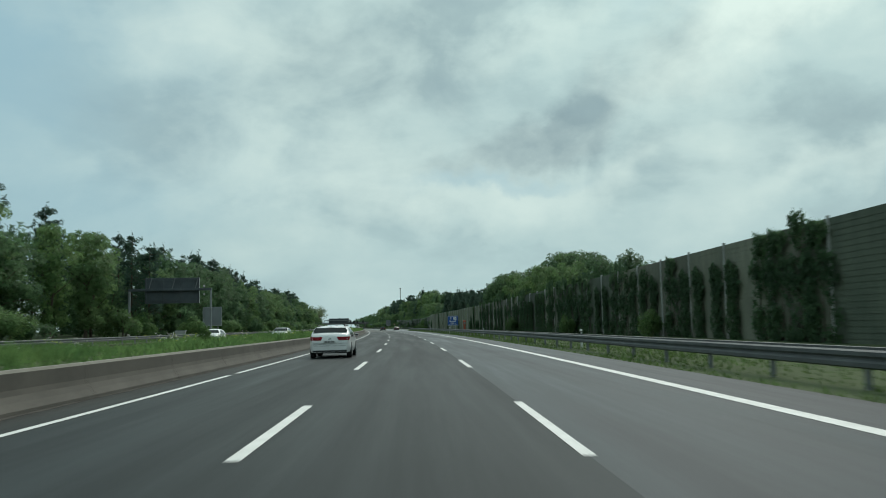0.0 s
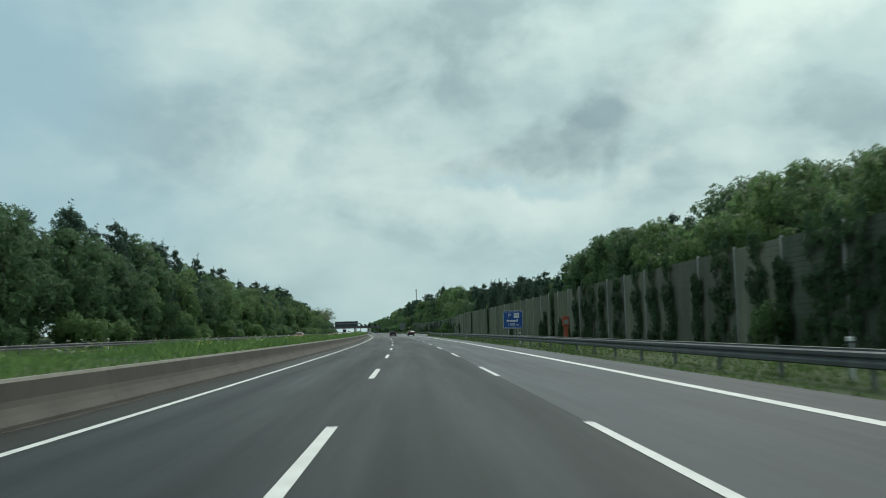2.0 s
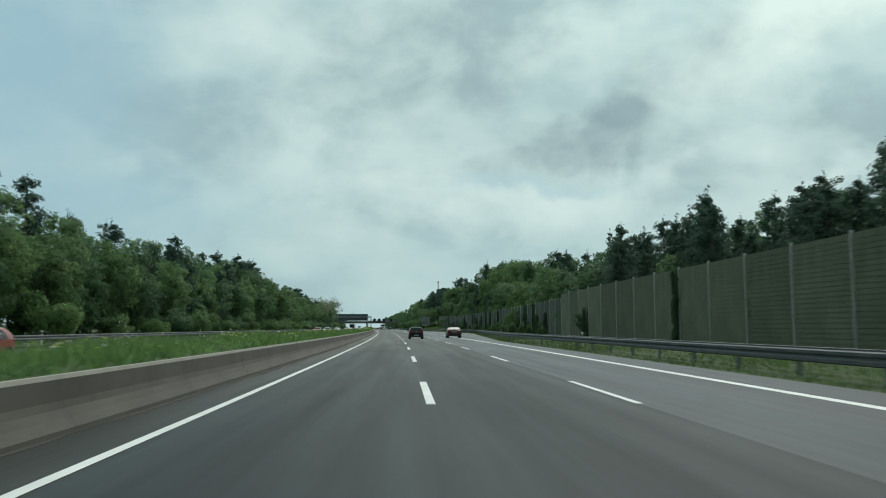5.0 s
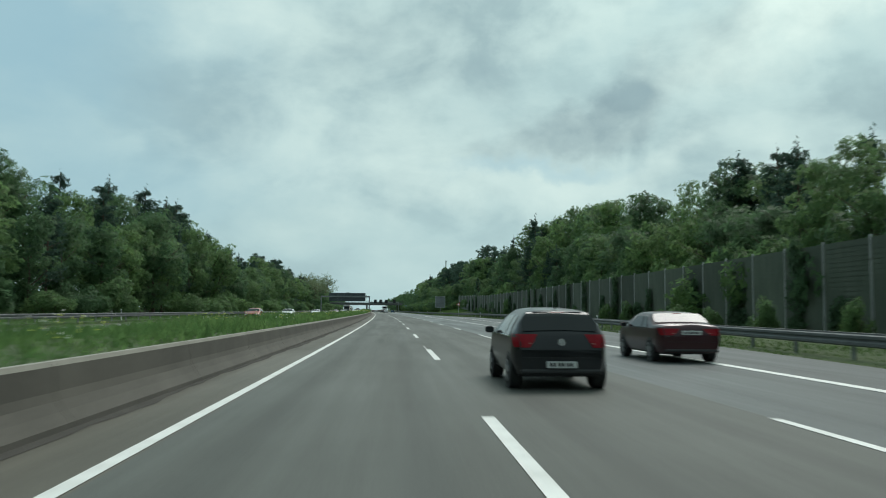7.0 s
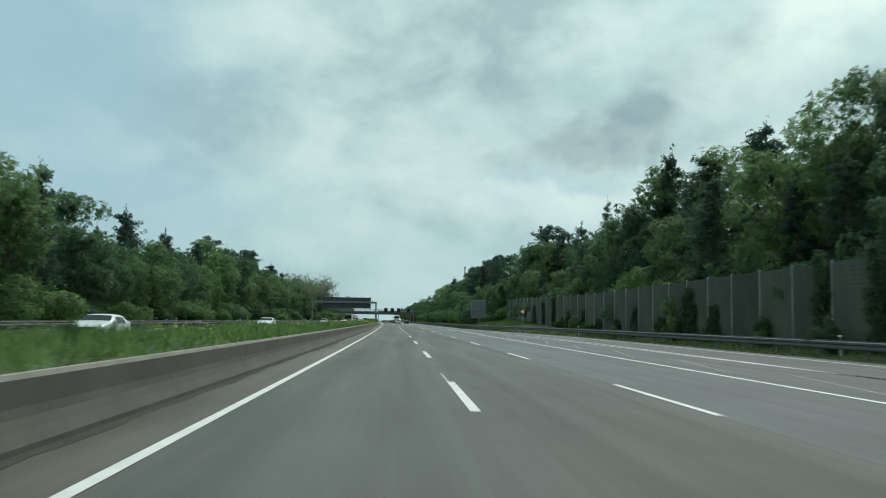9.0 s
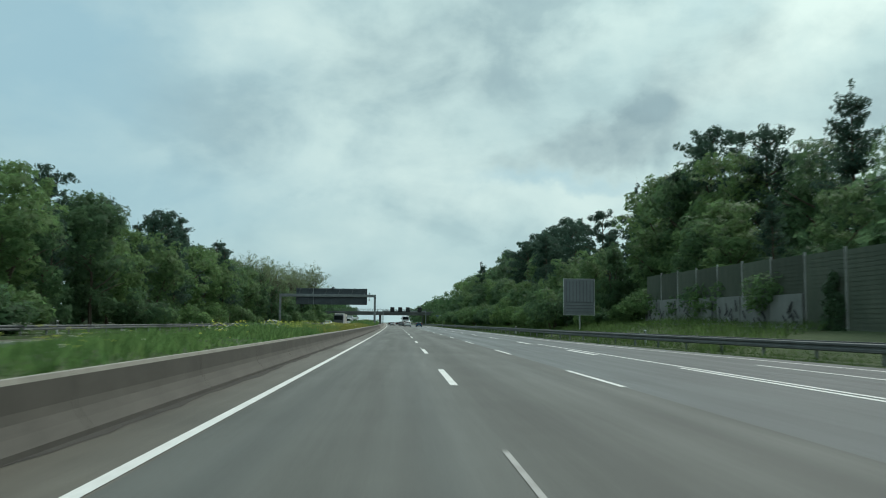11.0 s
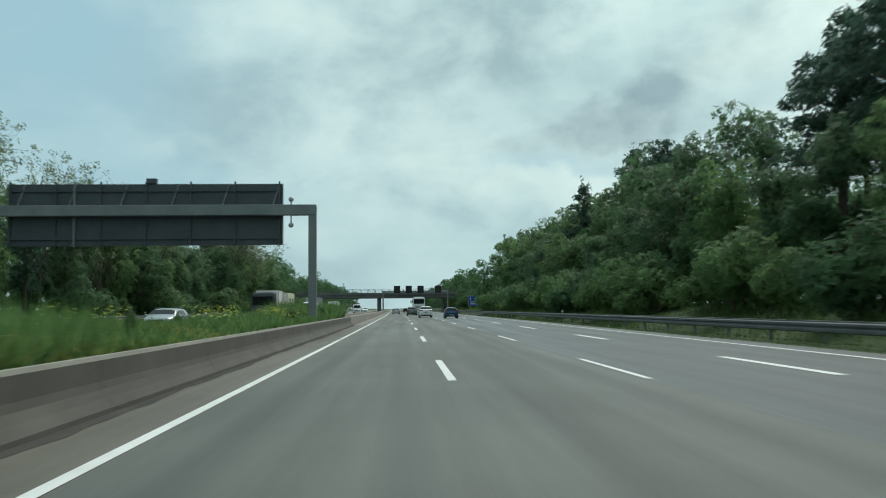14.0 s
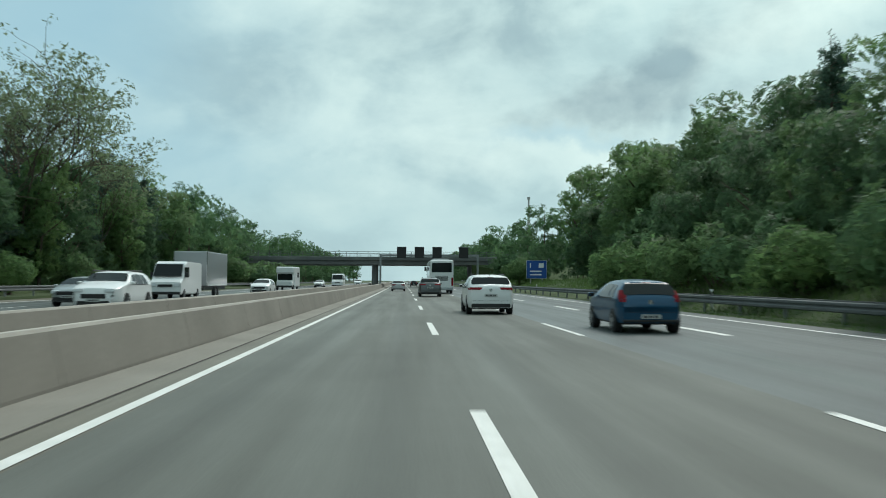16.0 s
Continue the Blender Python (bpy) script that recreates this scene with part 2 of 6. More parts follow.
STEEL_DULL = mottled("dull_grey_steel", (0.16, 0.175, 0.18), (0.24, 0.255, 0.26), 1.0, 20, 0.6, 0.2, 0.05)
POST_GREY = mottled("grey_post", (0.30, 0.31, 0.30), (0.42, 0.43, 0.42), 2.0, 20, 0.6, 0.2, 0.05)
BARK = mottled("bark", (0.05, 0.038, 0.026), (0.12, 0.095, 0.07), 1.5, 14, 0.95, 0, 0.6, stretch=(1, 1, 0.25), bump_dist=0.03)
LEAF_OAK = foliage("oak_leaves", (0.056, 0.108, 0.052), (0.090, 0.156, 0.066), (0.064, 0.110, 0.058))
LEAF_LIGHT = foliage("fresh_leaves", (0.080, 0.146, 0.054), (0.122, 0.196, 0.068), (0.086, 0.142, 0.064))
LEAF_PINE = foliage("pine_needles", (0.040, 0.074, 0.054), (0.062, 0.102, 0.068), (0.048, 0.080, 0.060))
LEAF_IVY = foliage("ivy_leaves", (0.056, 0.102, 0.054), (0.086, 0.142, 0.066), (0.062, 0.104, 0.058))
LEAF_AIRY = foliage("sparse_leaves", (0.11, 0.15, 0.08), (0.16, 0.2, 0.1), (0.12, 0.15, 0.09))
GRASS = foliage("meadow_grass", (0.076, 0.146, 0.048), (0.120, 0.192, 0.062), (0.09, 0.154, 0.056), 0.7, 0.0)
GRASS_DRY = foliage("dry_meadow_grass", (0.17, 0.19, 0.05), (0.24, 0.23, 0.068), (0.18, 0.19, 0.056), 0.7, 0.0)
HERBS = foliage("shady_herbs", (0.060, 0.110, 0.034), (0.095, 0.150, 0.046), (0.07, 0.115, 0.04), 0.7, 0.0)
YELLOW = foliage("yellow_blossom", (0.40, 0.44, 0.07), (0.50, 0.52, 0.10), (0.40, 0.44, 0.12), 0.6, 0.0)
PALE_BLOSSOM = foliage("white_blossom", (0.55, 0.56, 0.48), (0.65, 0.65, 0.58), (0.55, 0.55, 0.50), 0.6, 0.0)

# ---- plan of the road ----
A0, C2, C3, C4 = -5.0275, -17.599 * 0.905, 4.6301 * 0.905, -0.51248 * 0.905
LEN = 300 * 0.905
LANE = 3.281
S_END = 740.0


def bend(s):
    """Sideways place and slope of the left edge line at the distance s ahead."""
    u = min(max(s, 0.0), S_END) / LEN
    x = A0 + C2 * u ** 2 + C3 * u ** 3 + C4 * u ** 4
    k = (2 * C2 * u + 3 * C3 * u * u + 4 * C4 * u ** 3) / LEN
    if s > S_END:
        x += k * (s - S_END)
    return x, k


def at(s, d, z=0.0):
    """The place s metres along the road and d metres right of the left edge line."""
    x, k = bend(s)
    n = math.sqrt(1 + k * k)
    return Vector((x + d / n, s - d * k / n, z))


def heading(s):
    return math.degrees(math.atan(-bend(s)[1]))


def stand(s, d, z=0.0, turn=0.0):
    """A pose on the road that faces along it."""
    p = at(s, d, z)
    return pose(p.x, p.y, p.z, 0, 0, heading(s) + turn)


def knots(pts):
    xs, ys = [p[0] for p in pts], [p[1] for p in pts]
    return lambda s: float(np.interp(s, xs, ys))


EDGE_R = knots([(0, 11.5), (245, 11.5), (300, 15.5), (335, 18.5), (395, 18.5), (440, 15.0), (460, 14.0), (3000, 14.0)])
RAIL_R = lambda s: EDGE_R(s) + 0.75


def mesh_object(name, verts, faces, mats, parent=None, label="", category="", kind="", group="", smooth=False, uvs=None, mat_index=None):
    me = bpy.data.meshes.new(name)
    me.from_pydata([tuple(v) for v in verts], [], faces)
    for m in (mats if isinstance(mats, (list, tuple)) else [mats]):
        me.materials.append(m)
    if mat_index is not None:
        me.polygons.foreach_set("material_index", mat_index)
    if uvs is not None:
        lay = me.uv_layers.new(name="UVMap")
        loops = np.empty(len(me.loops), dtype=np.int32)
        me.loops.foreach_get("vertex_index", loops)
        lay.data.foreach_set("uv", np.asarray(uvs, dtype=np.float32)[loops].ravel())
    if smooth:
        me.polygons.foreach_set("use_smooth", [True] * len(me.polygons))
    me.update()
    ob = new(name, me)
    ob.parent = parent
    return tagged(ob, label, category, group, kind)


def part(name, bm, mat, parent, label="", smooth=False):
    """Link a bmesh as one mesh object under a thing or a part."""
    me = bpy.data.meshes.new(name)
    bm.normal_update()
    bm.to_mesh(me)
    bm.free()
    for m in (mat if isinstance(mat, (list, tuple)) else [mat]):
        me.materials.append(m)
    if smooth:
        me.polygons.foreach_set("use_smooth", [True] * len(me.polygons))
    ob = new(name, me)
    ob.parent = parent
    return tagged(ob, label)


def empty(name, m, label, category, group="", kind=""):
    ob = new(name)
    ob.matrix_world = m
    return tagged(ob, label, category, group, kind)


def box_into(bm, x0, x1, y0, y1, z0, z1, bevel=0.0, m=None):
    got = bmesh.ops.create_cube(bm, size=1, matrix=Matrix.Translation(((x0 + x1) / 2, (y0 + y1) / 2, (z0 + z1) / 2)) @ Matrix.Diagonal((x1 - x0, y1 - y0, z1 - z0, 1)))
    if bevel:
        edges = list({e for v in got["verts"] for e in v.link_edges})
        bmesh.ops.bevel(bm, geom=edges, offset=bevel, segments=1, affect="EDGES")
    if m is not None:
        bmesh.ops.transform(bm, matrix=m, verts=got["verts"])
    return bm


def box(x0, x1, y0, y1, z0, z1, bevel=0.0):
    return box_into(bmesh.new(), x0, x1, y0, y1, z0, z1, bevel)


def tube_into(bm, p, q, r0, r1=None, sides=8):
    p, q = Vector(p), Vector(q)
    r1 = r0 if r1 is None else r1
    way = q - p
    m = Matrix.Translation((p + q) / 2) @ way.to_track_quat("Z", "Y").to_matrix().to_4x4()
    bmesh.ops.create_cone(bm, cap_ends=True, segments=sides, radius1=r0, radius2=r1, depth=way.length, matrix=m)
    return bm


def ribbon(name, s0, s1, cross, mats, step=6.0, label="", category="", kind="", group="", parent=None, closed=False, smooth=False, piece_mats=None):
    """Sweeps a cross section, a function of s that gives (d, z) points, along the road."""
    n = max(2, int(math.ceil((s1 - s0) / step)) + 1)
    verts, uvs, faces, idx = [], [], [], []
    for i in range(n):
        s = s0 + (s1 - s0) * i / (n - 1)
        pts = cross(s)
        for d, z in pts:
            verts.append(at(s, d, z))
            uvs.append((d, s))
    k = len(pts)
    for i in range(n - 1):
        for j in range(k if closed else k - 1):
            a, b = i * k + j, i * k + (j + 1) % k
            faces.append((a, b, b + k, a + k))
            idx.append(piece_mats[j] if piece_mats else 0)
    if closed:
        faces += [tuple(range(k))[::-1], tuple(range((n - 1) * k, n * k))]
        idx += [0, 0]
    return mesh_object(name, verts, faces, mats, parent, label, category, kind, group, smooth, uvs, idx)


# ---- ground: one sheet with its banks, out to the horizon ----
def right_bank(s, d):
    e = EDGE_R(s)
    if d <= e + 0.6:
        return -0.02
    rise = knots([(0, 0.05), (300, 0.05), (440, 0.26), (2000, 0.26)])(s)
    top = knots([(0, 1.35), (2000, 1.35)])(s) if d < 70 else 1.4
    return min(0.1 + rise * (d - e - 1.2), top) if d > e + 1.2 else 0.05


def ground_height(s, d):
    if d < -24:
        return 0.35 + min(1.2, 0.04 * (-24 - d))
    if d < -19.6:
        return 0.2
    if d < -5.2:
        return -0.12
    if d < -1.5:
        return (float(np.interp(d, (-5.2, -4.2, -2.6, -1.5), (0.30, 0.72, 0.74, 0.60)))) if s < 574 else -0.1
    if d <= 10:
        return -0.12
    return right_bank(s, d)


def build_ground():
    verts, faces = [], []
    rows = sorted([-300 + 12 * i for i in range(150)] + [573.9, 574.1]) + [1500 + 300 * i for i in range(6)]
    for s in rows:
        e = EDGE_R(s)
        cols = [-3000, -400, -120, -60, -40, -30, -24.05, -24, -19.65, -19.6, -5.25, -5.2, -4.2, -2.6, -1.55, -1.5, 4, e - 0.02, e + 0.25, e + 1.2, e + 4, e + 8, e + 14, e + 22, 60, 120, 400, 3000]
        for d in cols:
            z = ground_height(s, d)
            verts.append((d, s, z) if abs(d) > 1000 else at(s, d, z))
    k = len(cols)
    for i in range(len(rows) - 1):
        for j in range(k - 1):
            a = i * k + j
            faces.append((a, a + 1, a + 1 + k, a + k))
    mesh_object("ground", verts, faces, GROUND, label="green grassy verge and woodland ground", category="ground", kind="structure")


build_ground()

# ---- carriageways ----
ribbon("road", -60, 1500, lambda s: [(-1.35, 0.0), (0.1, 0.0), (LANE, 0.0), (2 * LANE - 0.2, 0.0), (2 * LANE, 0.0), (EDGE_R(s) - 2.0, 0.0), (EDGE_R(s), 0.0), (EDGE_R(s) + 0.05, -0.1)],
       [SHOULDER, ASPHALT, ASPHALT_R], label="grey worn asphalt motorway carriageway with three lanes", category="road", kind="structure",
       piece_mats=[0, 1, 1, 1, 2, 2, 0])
ribbon("road_opposite", -60, 1500, lambda s: [(-19.2, -0.1), (-19.15, 0.06), (-17.2, 0.06), (-5.9, 0.06), (-5.3, 0.06), (-5.25, -0.1)],
       [SHOULDER, ASPHALT_R], label="grey asphalt carriageway of the opposite direction", category="road", kind="structure", piece_mats=[0, 0, 1, 0, 0])


def stripe(name, s0, s1, d, w, mat=None, z=0.006, parent=None):
    off = d if callable(d) else (lambda s: d)
    return ribbon(name, s0, s1, lambda s: [(off(s) - w / 2, z), (off(s) + w / 2, z)], mat or PAINT, parent=parent, step=5.0)


markings = empty("lane_markings", Matrix(), "white painted lane lines on the asphalt", "lane marking", kind="structure")
stripe("edge_line", -60, 22.6, 0.0, 0.14, parent=markings)
for s0, s1 in ((23.6, 131.0), (132.2, 250.0), (251.2, 480.0), (480.6, 548.0), (548.5, 1500.0)):
    stripe("edge_line", s0, s1, 0.0, 0.14, parent=markings)
stripe("edge_line", -60, 292, 3 * LANE, 0.26, parent=markings)
stripe("edge_line", 292, 422, 3 * LANE + 0.25, 0.15, parent=markings)
stripe("edge_line", 312, 398, lambda s: 3 * LANE + 3.3 + 0.02 * (s - 312), 0.14, parent=markings)
stripe("edge_line", 318, 424, lambda s: 3 * LANE + 3.9 + min(0, -0.02 * (s - 395)), 0.14, parent=markings)
stripe("edge_line", 400, 448, lambda s: 3 * LANE + 0.55, 0.14, parent=markings)
stripe("edge_line", 330, 1500, lambda s: EDGE_R(s) - 1.15, 0.17, parent=markings)
PERIOD, STROKE = 16.29, 5.43
for line, phase in ((1, 7.85), (2, 7.67)):
    for k in range(-3, 90):
        s = phase + PERIOD * k
        stripe("dash", s, s + STROKE, line * LANE, 0.15 if line == 1 else 0.13, parent=markings)
        if line == 1 and 235 < s < 520 and k % 2 == 0:
            stripe("old_dash", s + STROKE + 0.05, s + STROKE + 2.6, line * LANE - 0.05, 0.06, OLD_PAINT, parent=markings)
for k in range(26, 90):
    s = 7.8 + PERIOD * k
    if s > 424:
        stripe("dash", s, s + STROKE, 3 * LANE + 0.1, 0.24, parent=markings)
# hatching of the merging wedge
for k in range(9):
    s = 318 + 8.5 * k
    stripe("hatch", s, s + 8.0, (lambda s0: (lambda q: 3 * LANE + 0.9 + (q - s0) * 0.17))(s), 0.07, OLD_PAINT, parent=markings)
for k in range(-3, 90):
    for line in (1, 2):
        s = 3 + PERIOD * k
        stripe("dash", s, s + STROKE, -5.9 - line * 3.7, 0.15, z=0.066, parent=markings)
stripe("edge_line", -60, 1500, -6.0, 0.17, z=0.066, parent=markings)
stripe("edge_line", -60, 1500, -16.9, 0.25, z=0.066, parent=markings)
ribbon("gutter", -60, 576, lambda s: [(-1.03, 0.004), (-0.90 + 0.04 * math.sin(s * 0.23) + 0.035 * math.sin(s * 0.71) + 0.03 * math.sin(s * 1.9) + 0.02 * math.sin(s * 4.3), 0.004)], DIRT_AND_SHADE, step=0.7,
       label="dark dirt along the foot of the median wall", category="dirt", kind="structure")

# ---- median wall ----
def wall_section(top, d=-1.25, foot=0.22):
    return [(d + foot, 0.0), (d + foot - 0.005, 0.06), (d + foot * 0.55, 0.17), (d + foot * 0.26, 0.27), (d + foot * 0.13, 0.36), (d + 0.01, top - 0.05), (d - 0.01, top), (d - 0.10, top), (d - 0.12, top - 0.03), (d - 0.24, 0.0)]


def barrier_section(top, d, foot=0.15):
    return [(d + foot, 0.0), (d + foot - 0.004, 0.05), (d + 0.01, top - 0.04), (d - 0.01, top), (d - 0.12, top), (d - 0.14, top - 0.04), (d - 0.26, 0.0)]


median_wall = empty("median_wall", Matrix(), "long weathered brown-grey concrete wall along the median", "concrete barrier", kind="structure")
for i in range(110):
    s = -40 + i * 5.6
    ribbon("wall_segment", s, s + 5.585, lambda q: wall_section(0.665), [CONCRETE, CONCRETE_TOP, CONCRETE_FOOT], parent=median_wall, closed=True, step=5.6, piece_mats=[2, 2, 2, 0, 0, 1, 1, 1, 0, 0])
new_barrier = empty("concrete_barrier", Matrix(), "pale newer concrete barrier segments past the grass median", "concrete barrier", kind="structure")
for i in range(127):
    s = 574.35 + i * 5.4 if i else 576.1
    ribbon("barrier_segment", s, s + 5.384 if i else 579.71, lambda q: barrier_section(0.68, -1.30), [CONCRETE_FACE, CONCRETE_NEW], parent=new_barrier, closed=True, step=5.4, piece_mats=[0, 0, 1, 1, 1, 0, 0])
# dark strip in each open joint in place of the gap's shadow
for i in range(1, 127):
    s = 574.35 + i * 5.4
    ribbon("joint_filler", s - (0.036 if i == 1 else 0.014), s - 0.002, lambda q: barrier_section(0.65, -1.325), DIRT_AND_SHADE, parent=new_barrier, closed=True)
far_barrier = empty("concrete_barrier", Matrix(), "pale concrete barrier beside the opposite lanes", "concrete barrier", kind="structure")
for i in range(126):
    s = 576.5 + i * 5.4
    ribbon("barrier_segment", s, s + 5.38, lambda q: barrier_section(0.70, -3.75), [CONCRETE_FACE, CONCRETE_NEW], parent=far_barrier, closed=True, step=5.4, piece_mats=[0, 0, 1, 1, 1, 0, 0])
ribbon("concrete_gutter", 577, 1400, lambda s: [(-1.10, 0.0), (-1.08, 0.035), (-0.80, 0.02), (-0.47, 0.014), (-0.45, 0.0)], [CONCRETE_FACE, CONCRETE_NEW], piece_mats=[0, 0, 0, 0], label="pale concrete gutter at the foot of the barrier", category="gutter", kind="structure")
ribbon("gutter_seam", 577, 1400, lambda s: [(-0.45, 0.005), (-0.41, 0.005)], DIRT_AND_SHADE, label="dark seam beside the concrete gutter", category="seam", kind="structure")
ribbon("median_strip", 576, 1400, lambda s: [(-5.3, 0.03), (-1.5, 0.03)], SHOULDER, label="paved strip between the two barriers", category="pavement", kind="structure")


# ---- steel guard rails ----
def guard_rail(name, label, s0, s1, off, facing, z=0.0, double=False, posts_to=None):
    rail = empty(name, Matrix(), label, "guard rail", kind="structure")

    def beam(top):
        f = facing
        return lambda s: [(off(s) + f * q, top + h + z) for q, h in ((0.0, 0.0), (0.045, -0.03), (0.045, -0.10), (0.005, -0.14), (0.005, -0.17), (0.045, -0.21), (0.045, -0.28), (0.0, -0.31), (-0.012, -0.31), (-0.012, 0.0))]
    ribbon("beam", s0, s1, beam(0.68), STEEL, parent=rail, closed=True, step=4.0)
    if double:
        ribbon("box_beam", s0, s1, lambda s: [(off(s) - facing * q, h + z) for q, h in ((0.05, 0.72), (0.19, 0.72), (0.19, 0.62), (0.05, 0.62))], STEEL, parent=rail, closed=True, step=4.0)
    n = int(((posts_to or s1) - s0) / 3.6)
    me = bpy.data.meshes.new("post")
    bm = box(-0.05, 0.05, -0.03, 0.03, -0.3, 0.66)
    bm.to_mesh(me)
    bm.free()
    me.materials.append(STEEL_DULL)
    for i in range(n):
        s = s0 + 1 + i * 3.6
        ob = new("post", me)
        ob.parent = rail
        ob.matrix_world = stand(s, off(s) - facing * 0.08, z)
    return rail


guard_rail("guard_rail", "galvanised steel guard rail along the right verge", -20, 1000, RAIL_R, -1, 0.0, True, 760)
guard_rail("guard_rail", "galvanised steel guard rail beyond the opposite lanes", -20, 1000, lambda s: -19.9, 1, 0.15, False, 700)


# ---- noise barrier of timber panels ----
PANEL = 4.5
PANEL_LOW = 3.62
WALL_D = 18.6
TIMBER = mottled("weathered_timber_slats", (0.105, 0.114, 0.086), (0.19, 0.196, 0.150), 0.8, 12, 0.9, 0, 0.4, per_object=0.3, stretch=(1.6, 1.6, 0.5))
OLIVEWOOD = mottled("olive_timber_slats", (0.098, 0.112, 0.072), (0.172, 0.186, 0.122), 0.8, 12, 0.9, 0, 0.4, per_object=0.2, stretch=(1.2, 1.2, 0.7))
DARKWOOD = mottled("dark_timber_slats", (0.052, 0.066, 0.048), (0.092, 0.108, 0.080), 0.8, 12, 0.9, 0, 0.4, per_object=0.25, stretch=(1.2, 1.2, 0.6))
BLACK_PAINT = plain("sprayed_black", (0.03, 0.03, 0.035), 0.8)
GRAFFITI = mottled("sprayed_concrete_panel", (0.15, 0.16, 0.155), (0.25, 0.26, 0.255), 0.9, 20, 0.9, 0, 0.2)


def panel_mesh(name, mat, height, long):
    """One panel: a backing board with horizontal battens standing proud."""
    bm = box(-0.03, 0.03, 0.06, long - 0.06, 0.0, height)
    n = int(height / 0.19)
    for i in range(n):
        z = 0.05 + i * (height - 0.1) / n
        box_into(bm, -0.044, -0.031, 0.08, long - 0.08, z, z + 0.155)
    me = bpy.data.meshes.new(name)
    bm.to_mesh(me)
    bm.free()
    me.materials.append(mat)
    return me


def noise_wall():
    thing = empty("noise_barrier", Matrix(), "tall noise barrier of weathered horizontal timber slats between pale posts", "noise barrier", kind="structure")
    light, dark = panel_mesh("panel", TIMBER, 4.35, PANEL), panel_mesh("panel", DARKWOOD, 4.35, PANEL)
    olive = panel_mesh("panel", OLIVEWOOD, 4.35, PANEL)
    low = panel_mesh("panel", DARKWOOD, 3.95, PANEL_LOW)
    posts = []
    for w, h in ((0.030, 4.5), (0.022, 4.1)):
        bm = box(-0.02, 0.10, -w, w, -0.3, h, 0.006)
        post = bpy.data.meshes.new("post")
        bm.to_mesh(post)
        bm.free()
        post.materials.append(POST_GREY)
        posts.append(post)
    d_of = knots([(0, WALL_D), (240, WALL_D), (300, 20.6), (340, 21.0), (430, 21.3), (470, 21.5)])
    rise = knots([(0, 0.1), (400, 0.1), (440, 0.7), (470, 1.1)])
    rnd = random.Random(4)
    s = -14.0
    while s < 462:
        far = s > 252
        step = PANEL_LOW if far else PANEL
        d, d2 = d_of(s), d_of(s + step)
        turn = -math.degrees(math.atan2(d2 - d, step))
        ob = new("panel", low if far else (olive if s > 138 else light if s > 95 or rnd.random() < 0.6 else dark))
        ob.parent = thing
        ob.matrix_world = stand(s, d, rise(s), turn)
        p = new("post", posts[1 if far else 0])
        p.parent = thing
        p.matrix_world = stand(s, d - 0.06, rise(s) - 0.05, turn)
        if 436 < s < 462:
            g = new("painted_panel", panel_mesh("painted_panel", GRAFFITI, 2.1, PANEL_LOW))
            g.parent = thing
            g.matrix_world = stand(s, d - 0.16, rise(s), turn)
            for k in range(9):
                y, z = rnd.uniform(0.3, 3.2), rnd.uniform(0.4, 1.6)
                mark = part("paint_mark", box_into(bmesh.new(), -0.106, -0.102, -0.06, 0.06, -rnd.uniform(0.15, 0.4), rnd.uniform(0.15, 0.4), 0.0, pose(0, y, z, rnd.uniform(-70, 70), 0, 0)), BLACK_PAINT, g)
        s += step
    return thing


noise_wall()

# ---- woods ----
def leaf_cloud(rng, centres, radii, count, size, squash=0.8, slim=1.0, droop=0.0):
    """Small leaf clusters scattered over lumpy shells: arrays of corners, three a leaf."""
    w = radii ** 2
    pick = rng.choice(len(centres), count, p=w / w.sum())
    v = rng.normal(size=(count, 3))
    v /= np.linalg.norm(v, axis=1)[:, None]
    r = radii[pick] * (0.5 + 0.5 * rng.random(count) ** 0.5 + 0.18 * rng.random(count) ** 5)
    p = centres[pick] + v * r[:, None] * np.array([1, 1, squash])
    nrm = v + rng.normal(size=(count, 3)) * 0.55 + np.array([0, 0, 0.35])
    nrm /= np.linalg.norm(nrm, axis=1)[:, None]
    a = np.cross(nrm, rng.normal(size=(count, 3)))
    a /= np.linalg.norm(a, axis=1)[:, None] + 1e-9
    b = np.cross(nrm, a)
    if droop:
        a = a * (1 - droop) + np.array([0, 0, -droop])
    s = size * (0.6 + 0.8 * rng.random(count))[:, None]
    q = np.stack([p - a * s, p + a * s * 0.55 - b * s * 0.75 * slim + nrm * s * 0.2, p + a * s * 0.7 + b * s * 0.75 * slim - nrm * s * 0.15], 1)
    return q.reshape(-1, 3)


